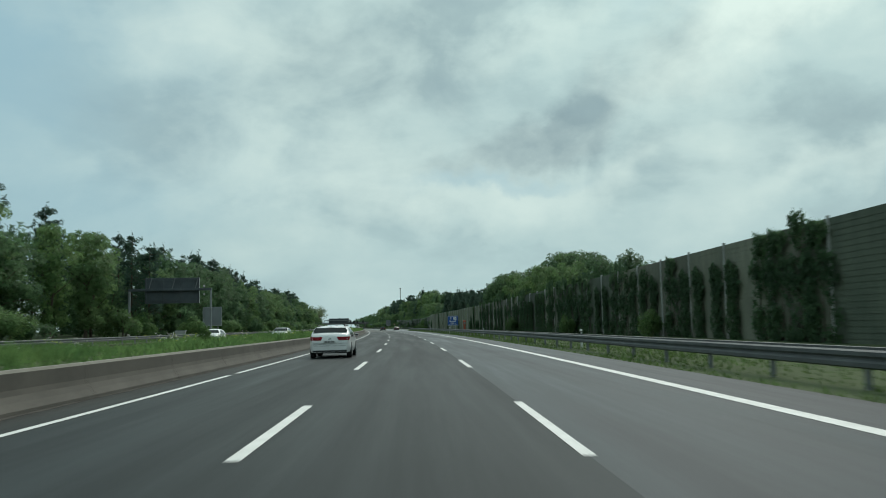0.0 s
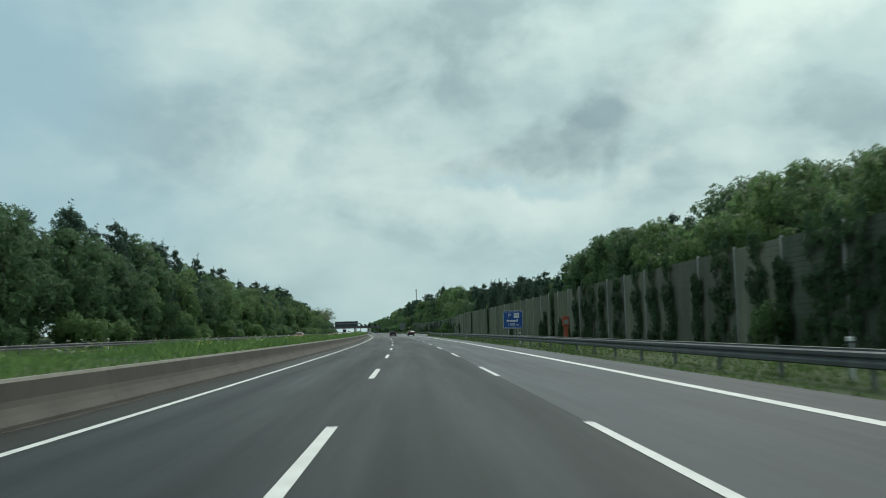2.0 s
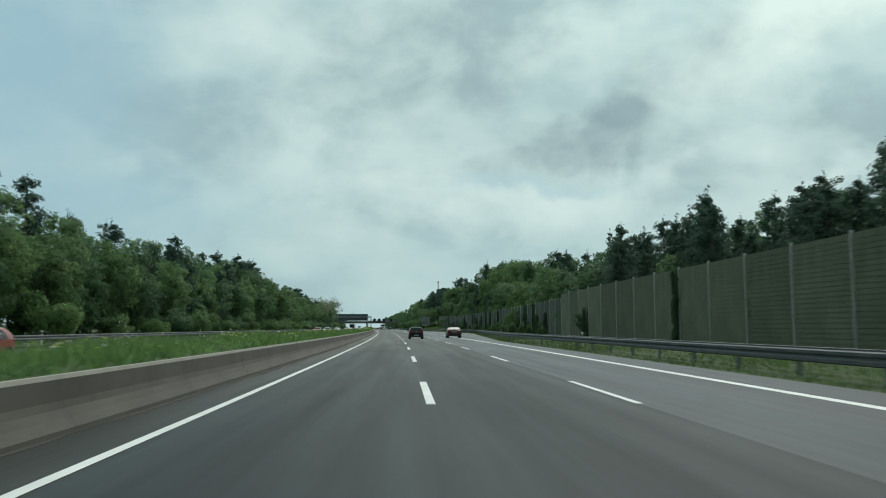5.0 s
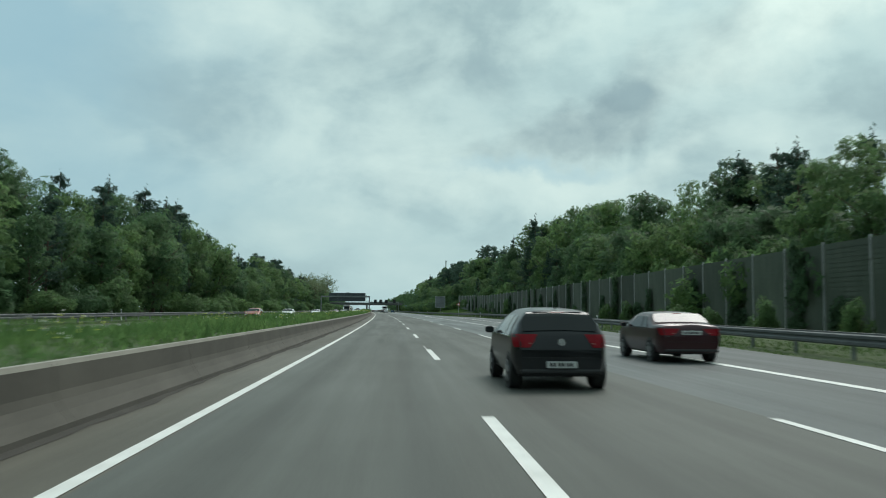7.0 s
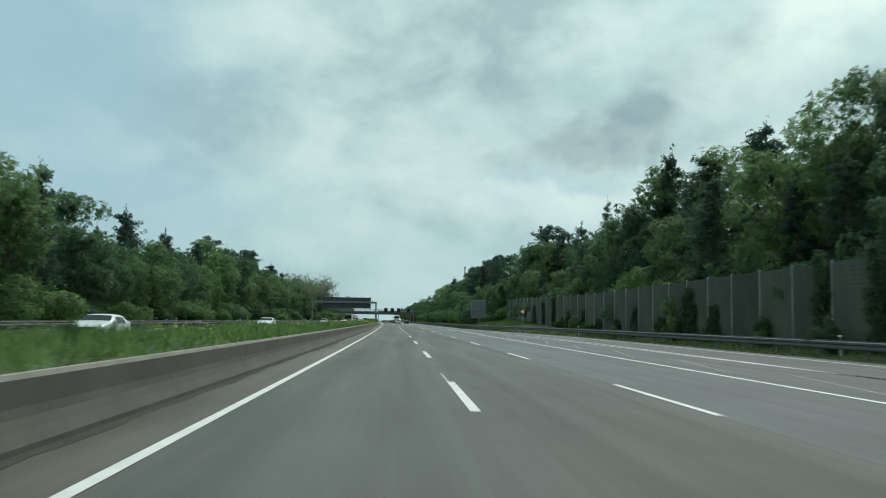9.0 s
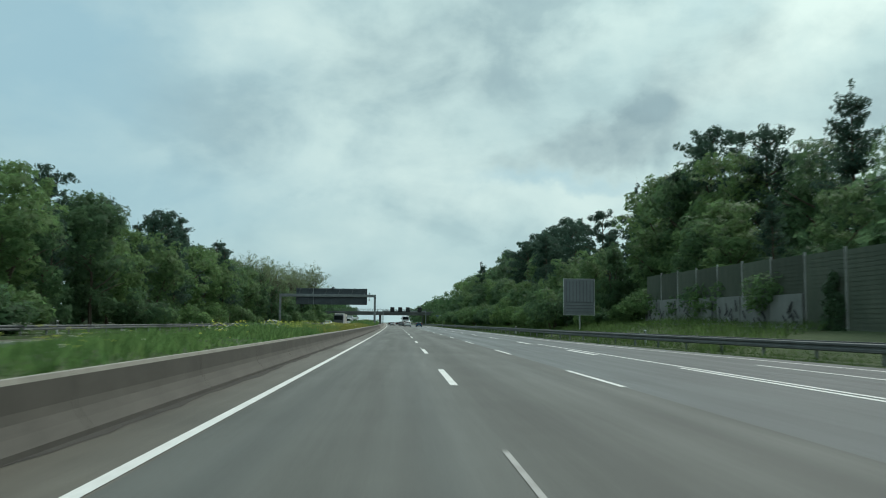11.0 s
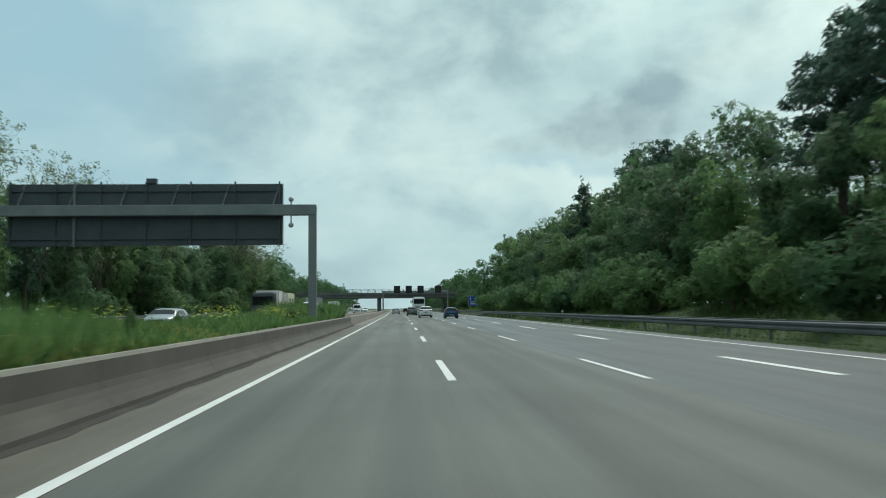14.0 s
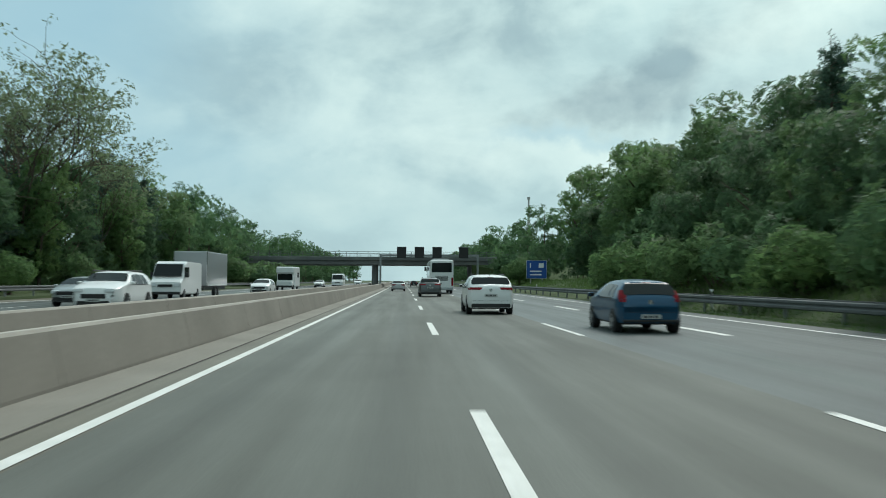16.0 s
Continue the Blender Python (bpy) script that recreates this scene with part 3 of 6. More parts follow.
def leaves_mesh(name, corners, mat, sides=3, heart=None):
    """One mesh of single leaves; with a heart height the leaves take light like a rounded crown."""
    n = len(corners) // sides
    if heart is not None:
        q = corners.reshape(n, 3, 3).copy()
        out = q.mean(1) - np.array([0, 0, heart])
        out[:, 2] *= 0.8
        out /= np.linalg.norm(out, axis=1)[:, None] + 1e-6
        face = np.cross(q[:, 1] - q[:, 0], q[:, 2] - q[:, 0])
        face /= np.linalg.norm(face, axis=1)[:, None] + 1e-9
        back = (face * out).sum(1) < 0
        q[back] = q[back][:, ::-1]
        face[back] *= -1
        soft = face * 0.5 + out * 0.65 + np.array([0, 0, 0.1])
        soft /= np.linalg.norm(soft, axis=1)[:, None]
        corners = q.reshape(-1, 3)
    me = bpy.data.meshes.new(name)
    me.vertices.add(sides * n)
    me.vertices.foreach_set("co", corners.astype(np.float32).ravel())
    me.loops.add(sides * n)
    me.loops.foreach_set("vertex_index", np.arange(sides * n, dtype=np.int32))
    me.polygons.add(n)
    me.polygons.foreach_set("loop_start", np.arange(0, sides * n, sides, dtype=np.int32))
    me.update(calc_edges=True)
    if heart is not None:
        me.normals_split_custom_set(np.repeat(soft, 3, axis=0).tolist())
    me.materials.append(mat)
    return me


def limb(bm, rng, p, way, length, r, depth):
    """A bent, tapering limb with side limbs; returns the tips."""
    tips = []
    steps = 3
    way = Vector(way).normalized()
    for i in range(steps):
        q = p + way * (length / steps)
        tube_into(bm, p, q, r * (1 - 0.22 * i), r * (1 - 0.22 * (i + 1)), 4 if r < 0.05 else 5)
        p = q
        if depth > 0 and i > 0:
            for _ in range(2):
                side = Vector(rng.normal(size=3)).normalized() * 0.8 + way * 0.7 + Vector((0, 0, 0.25))
                tips += limb(bm, rng, p, side, length * 0.6, r * 0.5, depth - 1)
        way = (way + Vector(rng.normal(size=3)) * 0.16).normalized()
    return tips + [p]


def tree_meshes(kind, seed):
    """Trunk and crown of one tree, about 14 m tall at scale 1."""
    rng = np.random.default_rng(seed)
    bm = bmesh.new()
    if kind == "oak":
        h = 14.0
        limb(bm, rng, Vector((0, 0, -0.3)), (rng.normal() * 0.04, rng.normal() * 0.04, 1), 8.0, 0.22, 0)
        for k in range(6):
            a = rng.random() * 6.28
            limb(bm, rng, Vector((0, 0, 3 + 0.9 * k)), (math.cos(a), math.sin(a), 0.8), 3.6, 0.09, 0)
        n = 54
        t = rng.random(n)
        z = 1.6 + t * (h - 2.6)
        env = 3.5 * np.sin(np.clip((z - 0.2) / (h + 0.4), 0, 1) * math.pi) ** 0.55
        ang = rng.random(n) * 6.28
        rad = env * np.sqrt(rng.random(n)) * 0.9
        c = np.stack([np.cos(ang) * rad, np.sin(ang) * rad, z], 1)
        rr = 0.65 + 0.75 * rng.random(n)
        crown = leaf_cloud(rng, c, rr, 3400, 0.288)
        mat = LEAF_OAK if seed % 2 else LEAF_LIGHT
    elif kind == "pine":
        # whorls of rising branches with tufts of needles, ragged towards a pointed leader
        tube_into(bm, (0, 0, -0.3), (0, 0, 7), 0.19, 0.12, 6)
        tube_into(bm, (0, 0, 7), (0, 0, 13.9), 0.12, 0.02, 5)
        cs, rs = [(0, 0, 13.3), (0.1, 0, 13.8), (0, 0.1, 14.2)], [0.3, 0.22, 0.14]
        z = 3.6
        while z < 13.2:
            reach = 0.3 + 2.5 * (1 - (z - 3.6) / 10.4) ** 0.7 * (0.7 if z < 5 else 1.0) * rng.uniform(0.75, 1.15)
            for j in range(5):
                a, f = rng.random() * 6.28, reach * rng.uniform(0.55, 1.15)
                q = z + rng.uniform(-0.3, 0.3)
                tip = (math.cos(a) * f, math.sin(a) * f, q + f * rng.uniform(0.1, 0.5))
                if j < 3:
                    tube_into(bm, (0, 0, q), tip, 0.05, 0.015, 3)
                for g in (0.45, 0.72, 1.0):
                    cs.append((tip[0] * g, tip[1] * g, q + (tip[2] - q) * g ** 1.4))
                    rs.append(0.22 + 0.16 * rng.random() + 0.06 * f)
            z += rng.uniform(0.45, 0.8)
        crown = leaf_cloud(rng, np.array(cs), np.array(rs), 3500, 0.24, 0.75, 0.55)
        mat = LEAF_PINE
    elif kind == "scots":
        # tall bare trunk under flat, gappy layers of needles
        tube_into(bm, (0, 0, -0.3), (0.1, 0.05, 6), 0.20, 0.15, 6)
        tube_into(bm, (0.1, 0.05, 6), (0, 0, 12.8), 0.15, 0.04, 5)
        cs, rs = [], []
        for k in range(17):
            z = 6.8 + 6.9 * (k + rng.random()) / 17
            a, f = k * 2.4 + rng.random(), rng.uniform(0.3, 1.0) * 2.7 * (1.05 - ((z - 9.4) / 5.2) ** 2)
            pad = (math.cos(a) * f, math.sin(a) * f, z)
            tube_into(bm, (0, 0, z - 0.9), pad, 0.08, 0.025, 4)
            for j in range(10):
                b, g = rng.random() * 6.28, 1.35 * math.sqrt(rng.random())
                cs.append((pad[0] + math.cos(b) * g, pad[1] + math.sin(b) * g, z + rng.uniform(-0.25, 0.4)))
                rs.append(rng.uniform(0.28, 0.52))
        crown = leaf_cloud(rng, np.array(cs), np.array(rs), 3900, 0.24, 0.7, 0.6)
        mat = LEAF_PINE
    elif kind == "spruce":
        # narrow cone of level, slightly drooping whorls with the sky between them
        tube_into(bm, (0, 0, -0.3), (0, 0, 13.8), 0.15, 0.015, 6)
        cs, rs = [(0, 0, 13.5), (0, 0, 14.0)], [0.14, 0.1]
        z = 1.8
        while z < 13.3:
            reach = 0.15 + 2.1 * (1 - (z - 1.8) / 11.9) * rng.uniform(0.8, 1.15)
            for j in range(6):
                a, f = rng.random() * 6.28, reach * rng.uniform(0.6, 1.12)
                q = z + rng.uniform(-0.24, 0.24)
                if j < 3:
                    tube_into(bm, (0, 0, q), (math.cos(a) * f, math.sin(a) * f, q - 0.1 * f), 0.03, 0.01, 3)
                for g in (0.35, 0.6, 0.82, 1.0):
                    cs.append((math.cos(a) * f * g, math.sin(a) * f * g, q - 0.18 * f * g + 0.12 * g * g))
                    rs.append(0.15 + 0.06 * reach)
            z += rng.uniform(0.42, 0.62)
        crown = leaf_cloud(rng, np.array(cs), np.array(rs), 3300, 0.175, 0.7, 0.5, 0.2)
        mat = LEAF_PINE
    elif kind == "airy":
        limb(bm, rng, Vector((0, 0, -0.3)), (rng.normal() * 0.06, rng.normal() * 0.06, 1), 6.0, 0.16, 0)
        tips = []
        for k in range(9):
            a = k * 0.9 + rng.random()
            tips += limb(bm, rng, Vector((0, 0, 3.4 + 0.32 * k)), (math.cos(a) * 0.55, math.sin(a) * 0.55, 1), 6.2, 0.07, 2)
        c = np.array([tuple(t) for t in tips])
        crown = leaf_cloud(rng, c, 0.35 + 0.4 * rng.random(len(c)), 3400, 0.15, 0.8, 0.9)
        mat = LEAF_AIRY
    else:  # bush
        for k in range(5):
            a = rng.random() * 6.28
            limb(bm, rng, Vector((0, 0, -0.2)), (math.cos(a) * 0.6, math.sin(a) * 0.6, 1), 2.2, 0.04, 0)
        n = 14
        ang, rad = rng.random(n) * 6.28, 1.7 * np.sqrt(rng.random(n))
        c = np.stack([np.cos(ang) * rad, np.sin(ang) * rad, 0.5 + 2.0 * rng.random(n) * (1.15 - rad / 2.2)], 1)
        crown = leaf_cloud(rng, c, 0.5 + 0.45 * rng.random(n), 1900, 0.165)
        mat = LEAF_LIGHT if seed % 3 else LEAF_OAK
    trunk = bpy.data.meshes.new("trunk")
    bm.to_mesh(trunk)
    bm.free()
    trunk.materials.append(BARK)
    return trunk, leaves_mesh("crown", crown, mat, heart={"oak": 6.0, "bush": 0.6}.get(kind))


TREES = {k: [tree_meshes(k, s) for s in seeds] for k, seeds in
         {"oak": (1, 2, 3, 4, 5), "pine": (11, 12, 13), "scots": (15, 16, 17), "spruce": (21, 22), "airy": (31, 32), "bush": (41, 42, 43, 44)}.items()}
TREE_TEXT = {"oak": ("tree", "leafy green broadleaf tree at the edge of the wood", "tree"), "pine": ("pine_tree", "dark green pine with a ragged crown and bare trunk", "tree"),
             "scots": ("pine_tree", "tall dark pine with flat layered tufts on a bare trunk", "tree"),
             "spruce": ("spruce_tree", "narrow dark spruce with a pointed top", "tree"), "airy": ("tree", "thin-leaved pale green tree with its branches showing", "tree"),
             "bush": ("bush", "dense green bush on the motorway verge", "bush")}


def plant(kind, s, d, height, rng, wide=None):
    name, label, cat = TREE_TEXT[kind]
    trunk, crown = rng.choice(TREES[kind])
    base = 14.0 if kind != "bush" else 3.0
    k = height / base
    w = k * (wide or rng.uniform(0.85, 1.2))
    thing = new(name)
    tagged(thing, label, cat, "trees and bushes of the wood edge")
    thing.matrix_world = stand(s, d, ground_height(s, d) - 0.05, rng.uniform(0, 360)) @ Matrix.Diagonal((w, w, k, 1))
    for nm, me in (("trunk", trunk), ("crown", crown)):
        ob = new(nm, me)
        ob.parent = thing


def far_wood(name, label, spots, rng_seed, leaves, size):
    """Trees too many to count, joined into one mass of trunks and leaves."""
    rng = np.random.default_rng(rng_seed)
    chunks, tv, tf = [], [], []
    for s, d, h, kind in spots:
        p = np.array(at(s, d, ground_height(s, d)))
        n = 12
        t = rng.random(n)
        z = h * (0.2 + 0.74 * t) if kind != "low" else h * (0.1 + 0.8 * t)
        env = (0.26 if kind != "pine" else 0.17) * h * np.sin((0.12 + 0.85 * z / h).clip(0, 1) * math.pi) ** 0.6
        a = rng.random(n) * 6.28
        rad = env * np.sqrt(rng.random(n))
        c = np.stack([np.cos(a) * rad, np.sin(a) * rad, z], 1) + p
        chunks.append(leaf_cloud(rng, c, h * (0.07 + 0.07 * rng.random(n)), leaves, size))
        if kind != "low":
            b = len(tv)
            r = 0.012 * h
            tv += [tuple(p + np.array(q)) for q in ((r, 0, 0), (-r, r, 0), (-r, -r, 0), (0, 0, 0.85 * h))]
            tf += [(b, b + 1, b + 3), (b + 1, b + 2, b + 3), (b + 2, b, b + 3)]
    me = leaves_mesh(name, np.concatenate(chunks), LEAF_OAK if "pine" not in name else LEAF_PINE)
    ob = new(name, me)
    tagged(ob, label, "woodland", kind="stuff")
    if tf:
        mesh_object("trunks", tv, tf, BARK, ob)
    return ob


def woods():
    rng = random.Random(7)
    # left wood edge: broadleaf front, pines behind
    top_l = knots([(0, 15), (60, 15), (112, 15.6), (125, 15), (160, 14.4), (200, 15), (220, 15), (260, 14), (330, 14.6), (355, 16), (385, 15.6), (405, 12.4), (440, 12), (465, 14.5), (500, 14.6), (545, 15.8), (560, 15), (600, 13.5), (660, 14), (700, 16), (1200, 15)])
    s = 25.0
    while s < 700:
        step = 5.2 if s < 560 else 6.2
        h = top_l(s)
        near = 32 if s < 113 else 27 if s < 330 else 25
        plant("oak" if rng.random() < 0.8 else "pine", s, -near - rng.uniform(0, 2.5), h * rng.uniform(0.62, 0.85), rng)
        kind = rng.random()
        if rng.random() < 0.75:
            plant("pine" if kind < 0.62 else "scots" if kind < 0.7 else "oak" if kind < 0.93 else "spruce", s + 2, -near - rng.uniform(5, 9), h * rng.uniform(0.88, 1.15), rng)
        if rng.random() < 0.55:
            plant("bush", s + rng.uniform(0, 4), -near + rng.uniform(1.2, 3.2), rng.uniform(2.2, 4.6), rng)
        s += step * rng.uniform(0.8, 1.2)
    for s, d, h in ((566, -26, 12), (571, -29, 12.5), (582, -26, 11.5), (592, -25, 11.5), (612, -26.5, 12.5), (650, -26.5, 14), (656, -26.5, 16.5), (663, -27, 15.5), (673, -27, 12.5)):
        plant("airy", s, d, h, rng)
    # right side: wooded slope behind the noise barrier, then close to the road
    top_r = knots([(0, 8), (75, 7.5), (95, 8.2), (110, 8.8), (135, 10.2), (143, 11.3), (147, 12.2), (153, 11.2), (160, 9.8), (180, 9.3), (240, 10.6), (295, 11.8), (320, 12.2), (335, 12.2), (360, 14.6), (395, 16.2), (420, 16.2), (440, 15), (470, 13.6), (485, 12.6), (498, 11.2), (508, 11.0), (518, 12.2), (530, 13.2), (545, 14), (563, 15.0), (583, 13.8), (598, 12.8), (609, 14.4), (620, 14.2), (632, 13.4), (645, 12.2), (657, 12.4), (668, 14.0), (690, 14.4), (720, 13.5), (1200, 12)])
    s = 95.0
    while s < 700:
        d0 = 23.5 if s < 300 else 25.0 if s < 440 else 24.0 if s < 474 or 655 < s < 702 else 20.0
        h = top_r(s)
        plant("oak" if rng.random() < (0.3 if 162 < s < 262 else 0.78 if s < 575 else 0.95) else "pine", s, d0 + rng.uniform(0, 2.5), h * (rng.uniform(0.76, 0.92) if 92 < s < 160 else rng.uniform(0.6, 0.8) if s < 430 else rng.uniform(0.48, 0.66)), rng)
        kind = rng.random()
        if rng.random() < 0.75:
            plant("pine" if kind < (0.85 if 162 < s < 300 else 0.3 if s < 575 else 0.08) else "scots" if kind < 0.45 and 455 < s < 575 else "oak" if kind < 0.95 or s > 430 else "spruce", s + 2.5, d0 + rng.uniform(6, 10), h * rng.uniform(0.9, 1.08) + (0.4 if s > 435 else 0.0), rng)
        if (s > 440 and not 440 < s < 473 and not 652 < s < 695) or rng.random() < 0.3 and s < 420:
            plant("bush", s + rng.uniform(0, 3), (17.2 if s > 440 else d0 - 2.0) + rng.uniform(0, 1.6), rng.uniform(2.8, 4.8), rng)
        s += 5.4 * rng.uniform(0.8, 1.2)
    for kind, s, d, h in (
            ("spruce", 476, 31, 18.4), ("spruce", 433, 31, 17.2), ("pine", 407, 31, 18.6), ("pine", 412, 32, 17.0), ("pine", 385, 31, 16.2), ("pine", 396, 30, 16.0), ("spruce", 497, 31, 17.6), ("pine", 490, 31, 16.4),
            ("scots", 471, 30, 17.4), ("scots", 462, 31, 15.8), ("pine", 525, 25, 14.4), ("scots", 548, 31, 17.6), ("scots", 541, 29, 16.4), ("scots", 529, 30, 16.6), ("scots", 520, 28, 15.0), ("scots", 513, 27, 13.8),
            ("scots", 506, 29, 14.6), ("scots", 564, 31, 17.8), ("scots", 556, 29, 16.2), ("pine", 616, 25, 15.8), ("pine", 640, 28, 14.8), ("spruce", 276, 31, 12.8), ("spruce", 281, 31, 13.2), ("pine", 303, 30, 12.4), ("pine", 308, 31, 12.9),
            ("oak", 607, 31, 19.3), ("scots", 601, 31, 17.4), ("pine", 614, 31, 19.5), ("pine", 315, 31, 13.6), ("pine", 172, -36, 16.6), ("pine", 181, -36, 15.4), ("pine", 194, -36, 16.8), ("pine", 204, -35, 16.4), ("pine", 228, -36, 15.0), ("pine", 333, -36, 14.2), ("pine", 346, -36, 16.2), ("pine", 363, -36, 18.2), ("pine", 372, -35, 15.8),
            ("pine", 538, -36, 15.8), ("pine", 545, -36, 16.8), ("oak", 391, -36, 18.6), ("oak", 360, -29, 14.4)):
        plant(kind, s, d, h, rng)
    for k in range(16):
        s = 440 + k * 2.6
        plant("bush", s, 21.9 + rng.uniform(0, 2.0) if s < 464 else 18.5 + rng.uniform(0, 4), rng.uniform(3.0, 4.6) if s < 464 else rng.uniform(1.2, 2.0), rng)
    for s, d, h in ((464, 29, 14.5), (471, 27.5, 15), (477, 30, 15.5), (484, 29, 14.5)):
        plant("oak", s, d, h, rng)
    for k in range(44):
        s = 166 + 2.3 * k
        plant("pine", s, 23.5 + rng.uniform(0, 6), float(np.interp(s, (166, 190, 215, 262), (7.6, 8.0, 9.6, 10.6))) * rng.uniform(0.82, 1.08), rng)
    for s, d, h in ((372, 29, 15.6), (366, 31, 15.4), (691, 31, 17.6), (668, 25, 14.2), (700, 27, 15.6), (712, 30, 17.4), (619, 25, 13.8), (627, 30, 16.6), (338, 31, 13.8), (322, 31, 13.2), (316, 31, 13.8), (363, 31, 15.8), (355, 31, 15.0), (350, 30, 14.4), (371, 32, 16.6), (668, 31, 16.2), (661, 31, 17.2), (651, 31, 15.2), (646, 30, 15.2), (680, 31, 15.8), (673, 27, 14.0), (656, 27, 13.4), (169, 31, 10.4), (94, 31, 9.0), (98, 29, 8.4), (103, 30, 9.4), (108, 29, 9.6), (113, 31, 10.6), (118, 30, 11.0), (123, 31, 11.4), (128, 31, 12.0), (134, 31, 12.2), (48, -37, 14.5), (56, -36, 14.0), (65, -37, 14.6), (73, -36, 14.2), (82, -37, 14.6)):
        plant("oak", s, d, h, rng)
    for k in range(26):
        plant("oak", 600 + 6.2 * k, -26.5 - rng.uniform(0, 3), rng.uniform(7.5, 10.5), rng)
    for k in range(14):
        plant("bush", rng.uniform(722, 744), rng.choice((-1, 1)) * 3 - 24 + rng.uniform(-3, 3), rng.uniform(3.5, 5.5), rng)
    # green climbing over the barrier and bushes before it
    for s in (44, 66, 98):
        plant("bush", s, 17.6 + rng.uniform(-0.1, 0.2), rng.uniform(1.2, 2.6), rng, 0.5)
    for k in range(26):
        s = 94 + 2.6 * k
        plant("oak", s, 22.3 + rng.uniform(0, 2.2), float(np.interp(s, (78, 95, 130, 140, 158), (7.4, 8.0, 8.6, 9.6, 9.2))) * rng.uniform(0.9, 1.05), rng, 0.9)
    for k in range(23):
        s = 262 + k * 6.8 + rng.uniform(-2, 2)
        plant("bush", s, (20.3 if s > 300 else 18.3) + rng.uniform(-0.3, 0.2), rng.uniform(1.0, 2.0), rng, 0.6)
    for k in range(30):
        s = 268 + k * 5.6 + rng.uniform(-2, 2)
        plant("bush", s, (24.0 if s > 300 else 22.0) + rng.uniform(0, 1.2), rng.uniform(4.6, 6.2), rng, rng.uniform(0.65, 0.8))
    rows, low = [], []
    for k in range(46):
        s = rng.uniform(-160, 30)
        rows.append((s, -rng.uniform(32, 45), rng.uniform(11, 15), "oak"))
        rows.append((s, rng.uniform(23, 40), rng.uniform(5, 8), "oak"))
    for k in range(430):
        s = rng.uniform(20, 1150)
        rows.append((s, -rng.uniform(33 if s > 113 else 38, 50) if s < 700 else -rng.uniform(26, 50), top_l(s) * rng.uniform(0.74, 0.96), "oak"))
    for k in range(430):
        s = rng.uniform(100, 1150)
        rows.append((s, rng.uniform(32, 50) if s < 700 else rng.uniform(21, 50), top_r(s) * rng.uniform(0.78, 0.98), "oak"))
    far_wood("far_wood", "dense green woodland behind the front trees", rows, 5, 300, 0.52)
    for k in range(520):
        s = rng.uniform(20, 1000)
        low.append((s, -rng.uniform(25.5, 32) - (6 if s < 113 else 0), rng.uniform(2.5, 5), "low"))
        s = rng.uniform(290, 1000)
        low.append((s, rng.uniform(23.5, 30) if s < 474 or 652 < s < 700 else rng.uniform(18.5, 25), rng.uniform(2.5, 5.5), "low"))
    for k in range(70):
        low.append((rng.uniform(420, 505), rng.uniform(25, 36), rng.uniform(3.5, 6), "low"))
    for k in range(120):
        low.append((rng.uniform(440, 740), -rng.uniform(27, 37), rng.uniform(3.5, 6), "low"))
    far_wood("undergrowth", "dense green undergrowth below the trees", low, 6, 115, 0.37)


woods()


def ivy_mesh(seed, wide, tall):
    """Ivy on a wall: a ragged upright column of small leaves, flat against the panel, with its stems."""
    rng = np.random.default_rng(seed)
    n = 60
    z = tall * rng.random(n) ** 0.9
    y = (rng.random(n) - 0.5) * wide * (1.0 - 0.45 * (z / tall) ** 2)
    c = np.stack([np.zeros(n), y, z], 1)
    q = leaf_cloud(rng, c, 0.22 + 0.24 * rng.random(n), 1300, 0.15)
    q[:, 0] = -0.05 - np.abs(q[:, 0]) * 0.45
    q = q[np.repeat(q.reshape(-1, 3, 3)[:, :, 2].min(1) > 0.0, 3)]
    bm = bmesh.new()
    for k in range(3):
        tube_into(bm, (-0.02, wide * 0.2 * (k - 1), 0), (-0.02, wide * 0.4 * (k - 1) * rng.random(), tall * 0.8), 0.02, 0.008, 5)
    stems = bpy.data.meshes.new("vine")
    bm.to_mesh(stems)
    bm.free()
    stems.materials.append(BARK)
    return stems, leaves_mesh("foliage", q, LEAF_IVY)


IVY = [ivy_mesh(60 + k, w, h) for k, (w, h) in enumerate(((1.7, 4.6), (2.4, 4.3), (1.4, 3.6), (2.9, 4.8), (2.0, 4.0)))]
IVY_SMALL = [ivy_mesh(70 + k, w, h) for k, (w, h) in enumerate(((1.1, 2.6), (1.4, 3.4), (0.9, 4.3), (1.6, 1.6)))]
ivy_rng = random.Random(15)
s = 27.0
while s < 250:
    thing = new("ivy")
    tagged(thing, "dark green ivy climbing the timber noise barrier", "ivy", "ivy on the noise barrier")
    thing.matrix_world = stand(s, 18.53, 0.1)
    for nm, me in zip(("vine", "foliage"), ivy_rng.choice(IVY if s < 138 else IVY_SMALL)):
        new(nm, me).parent = thing
    s += ivy_rng.uniform(1.3, 3.4) if s < 100 else ivy_rng.uniform(2.2, 4.6) if s < 150 else ivy_rng.uniform(14, 30)

s = 266.0
while s < 436:
    thing = new("ivy")
    tagged(thing, "dark green ivy hanging over the low noise barrier", "ivy", "ivy on the noise barrier")
    thing.matrix_world = stand(s, float(np.interp(s, (240, 300, 340, 430), (WALL_D, 20.6, 21.0, 21.3))) - 0.07, 0.1) @ Matrix.Diagonal((1, ivy_rng.uniform(1.0, 1.7), ivy_rng.uniform(0.8, 1.02), 1))
    for nm, me in zip(("vine", "foliage"), ivy_rng.choice(IVY_SMALL)):
        new(nm, me).parent = thing
    s += ivy_rng.uniform(2.5, 7.0)

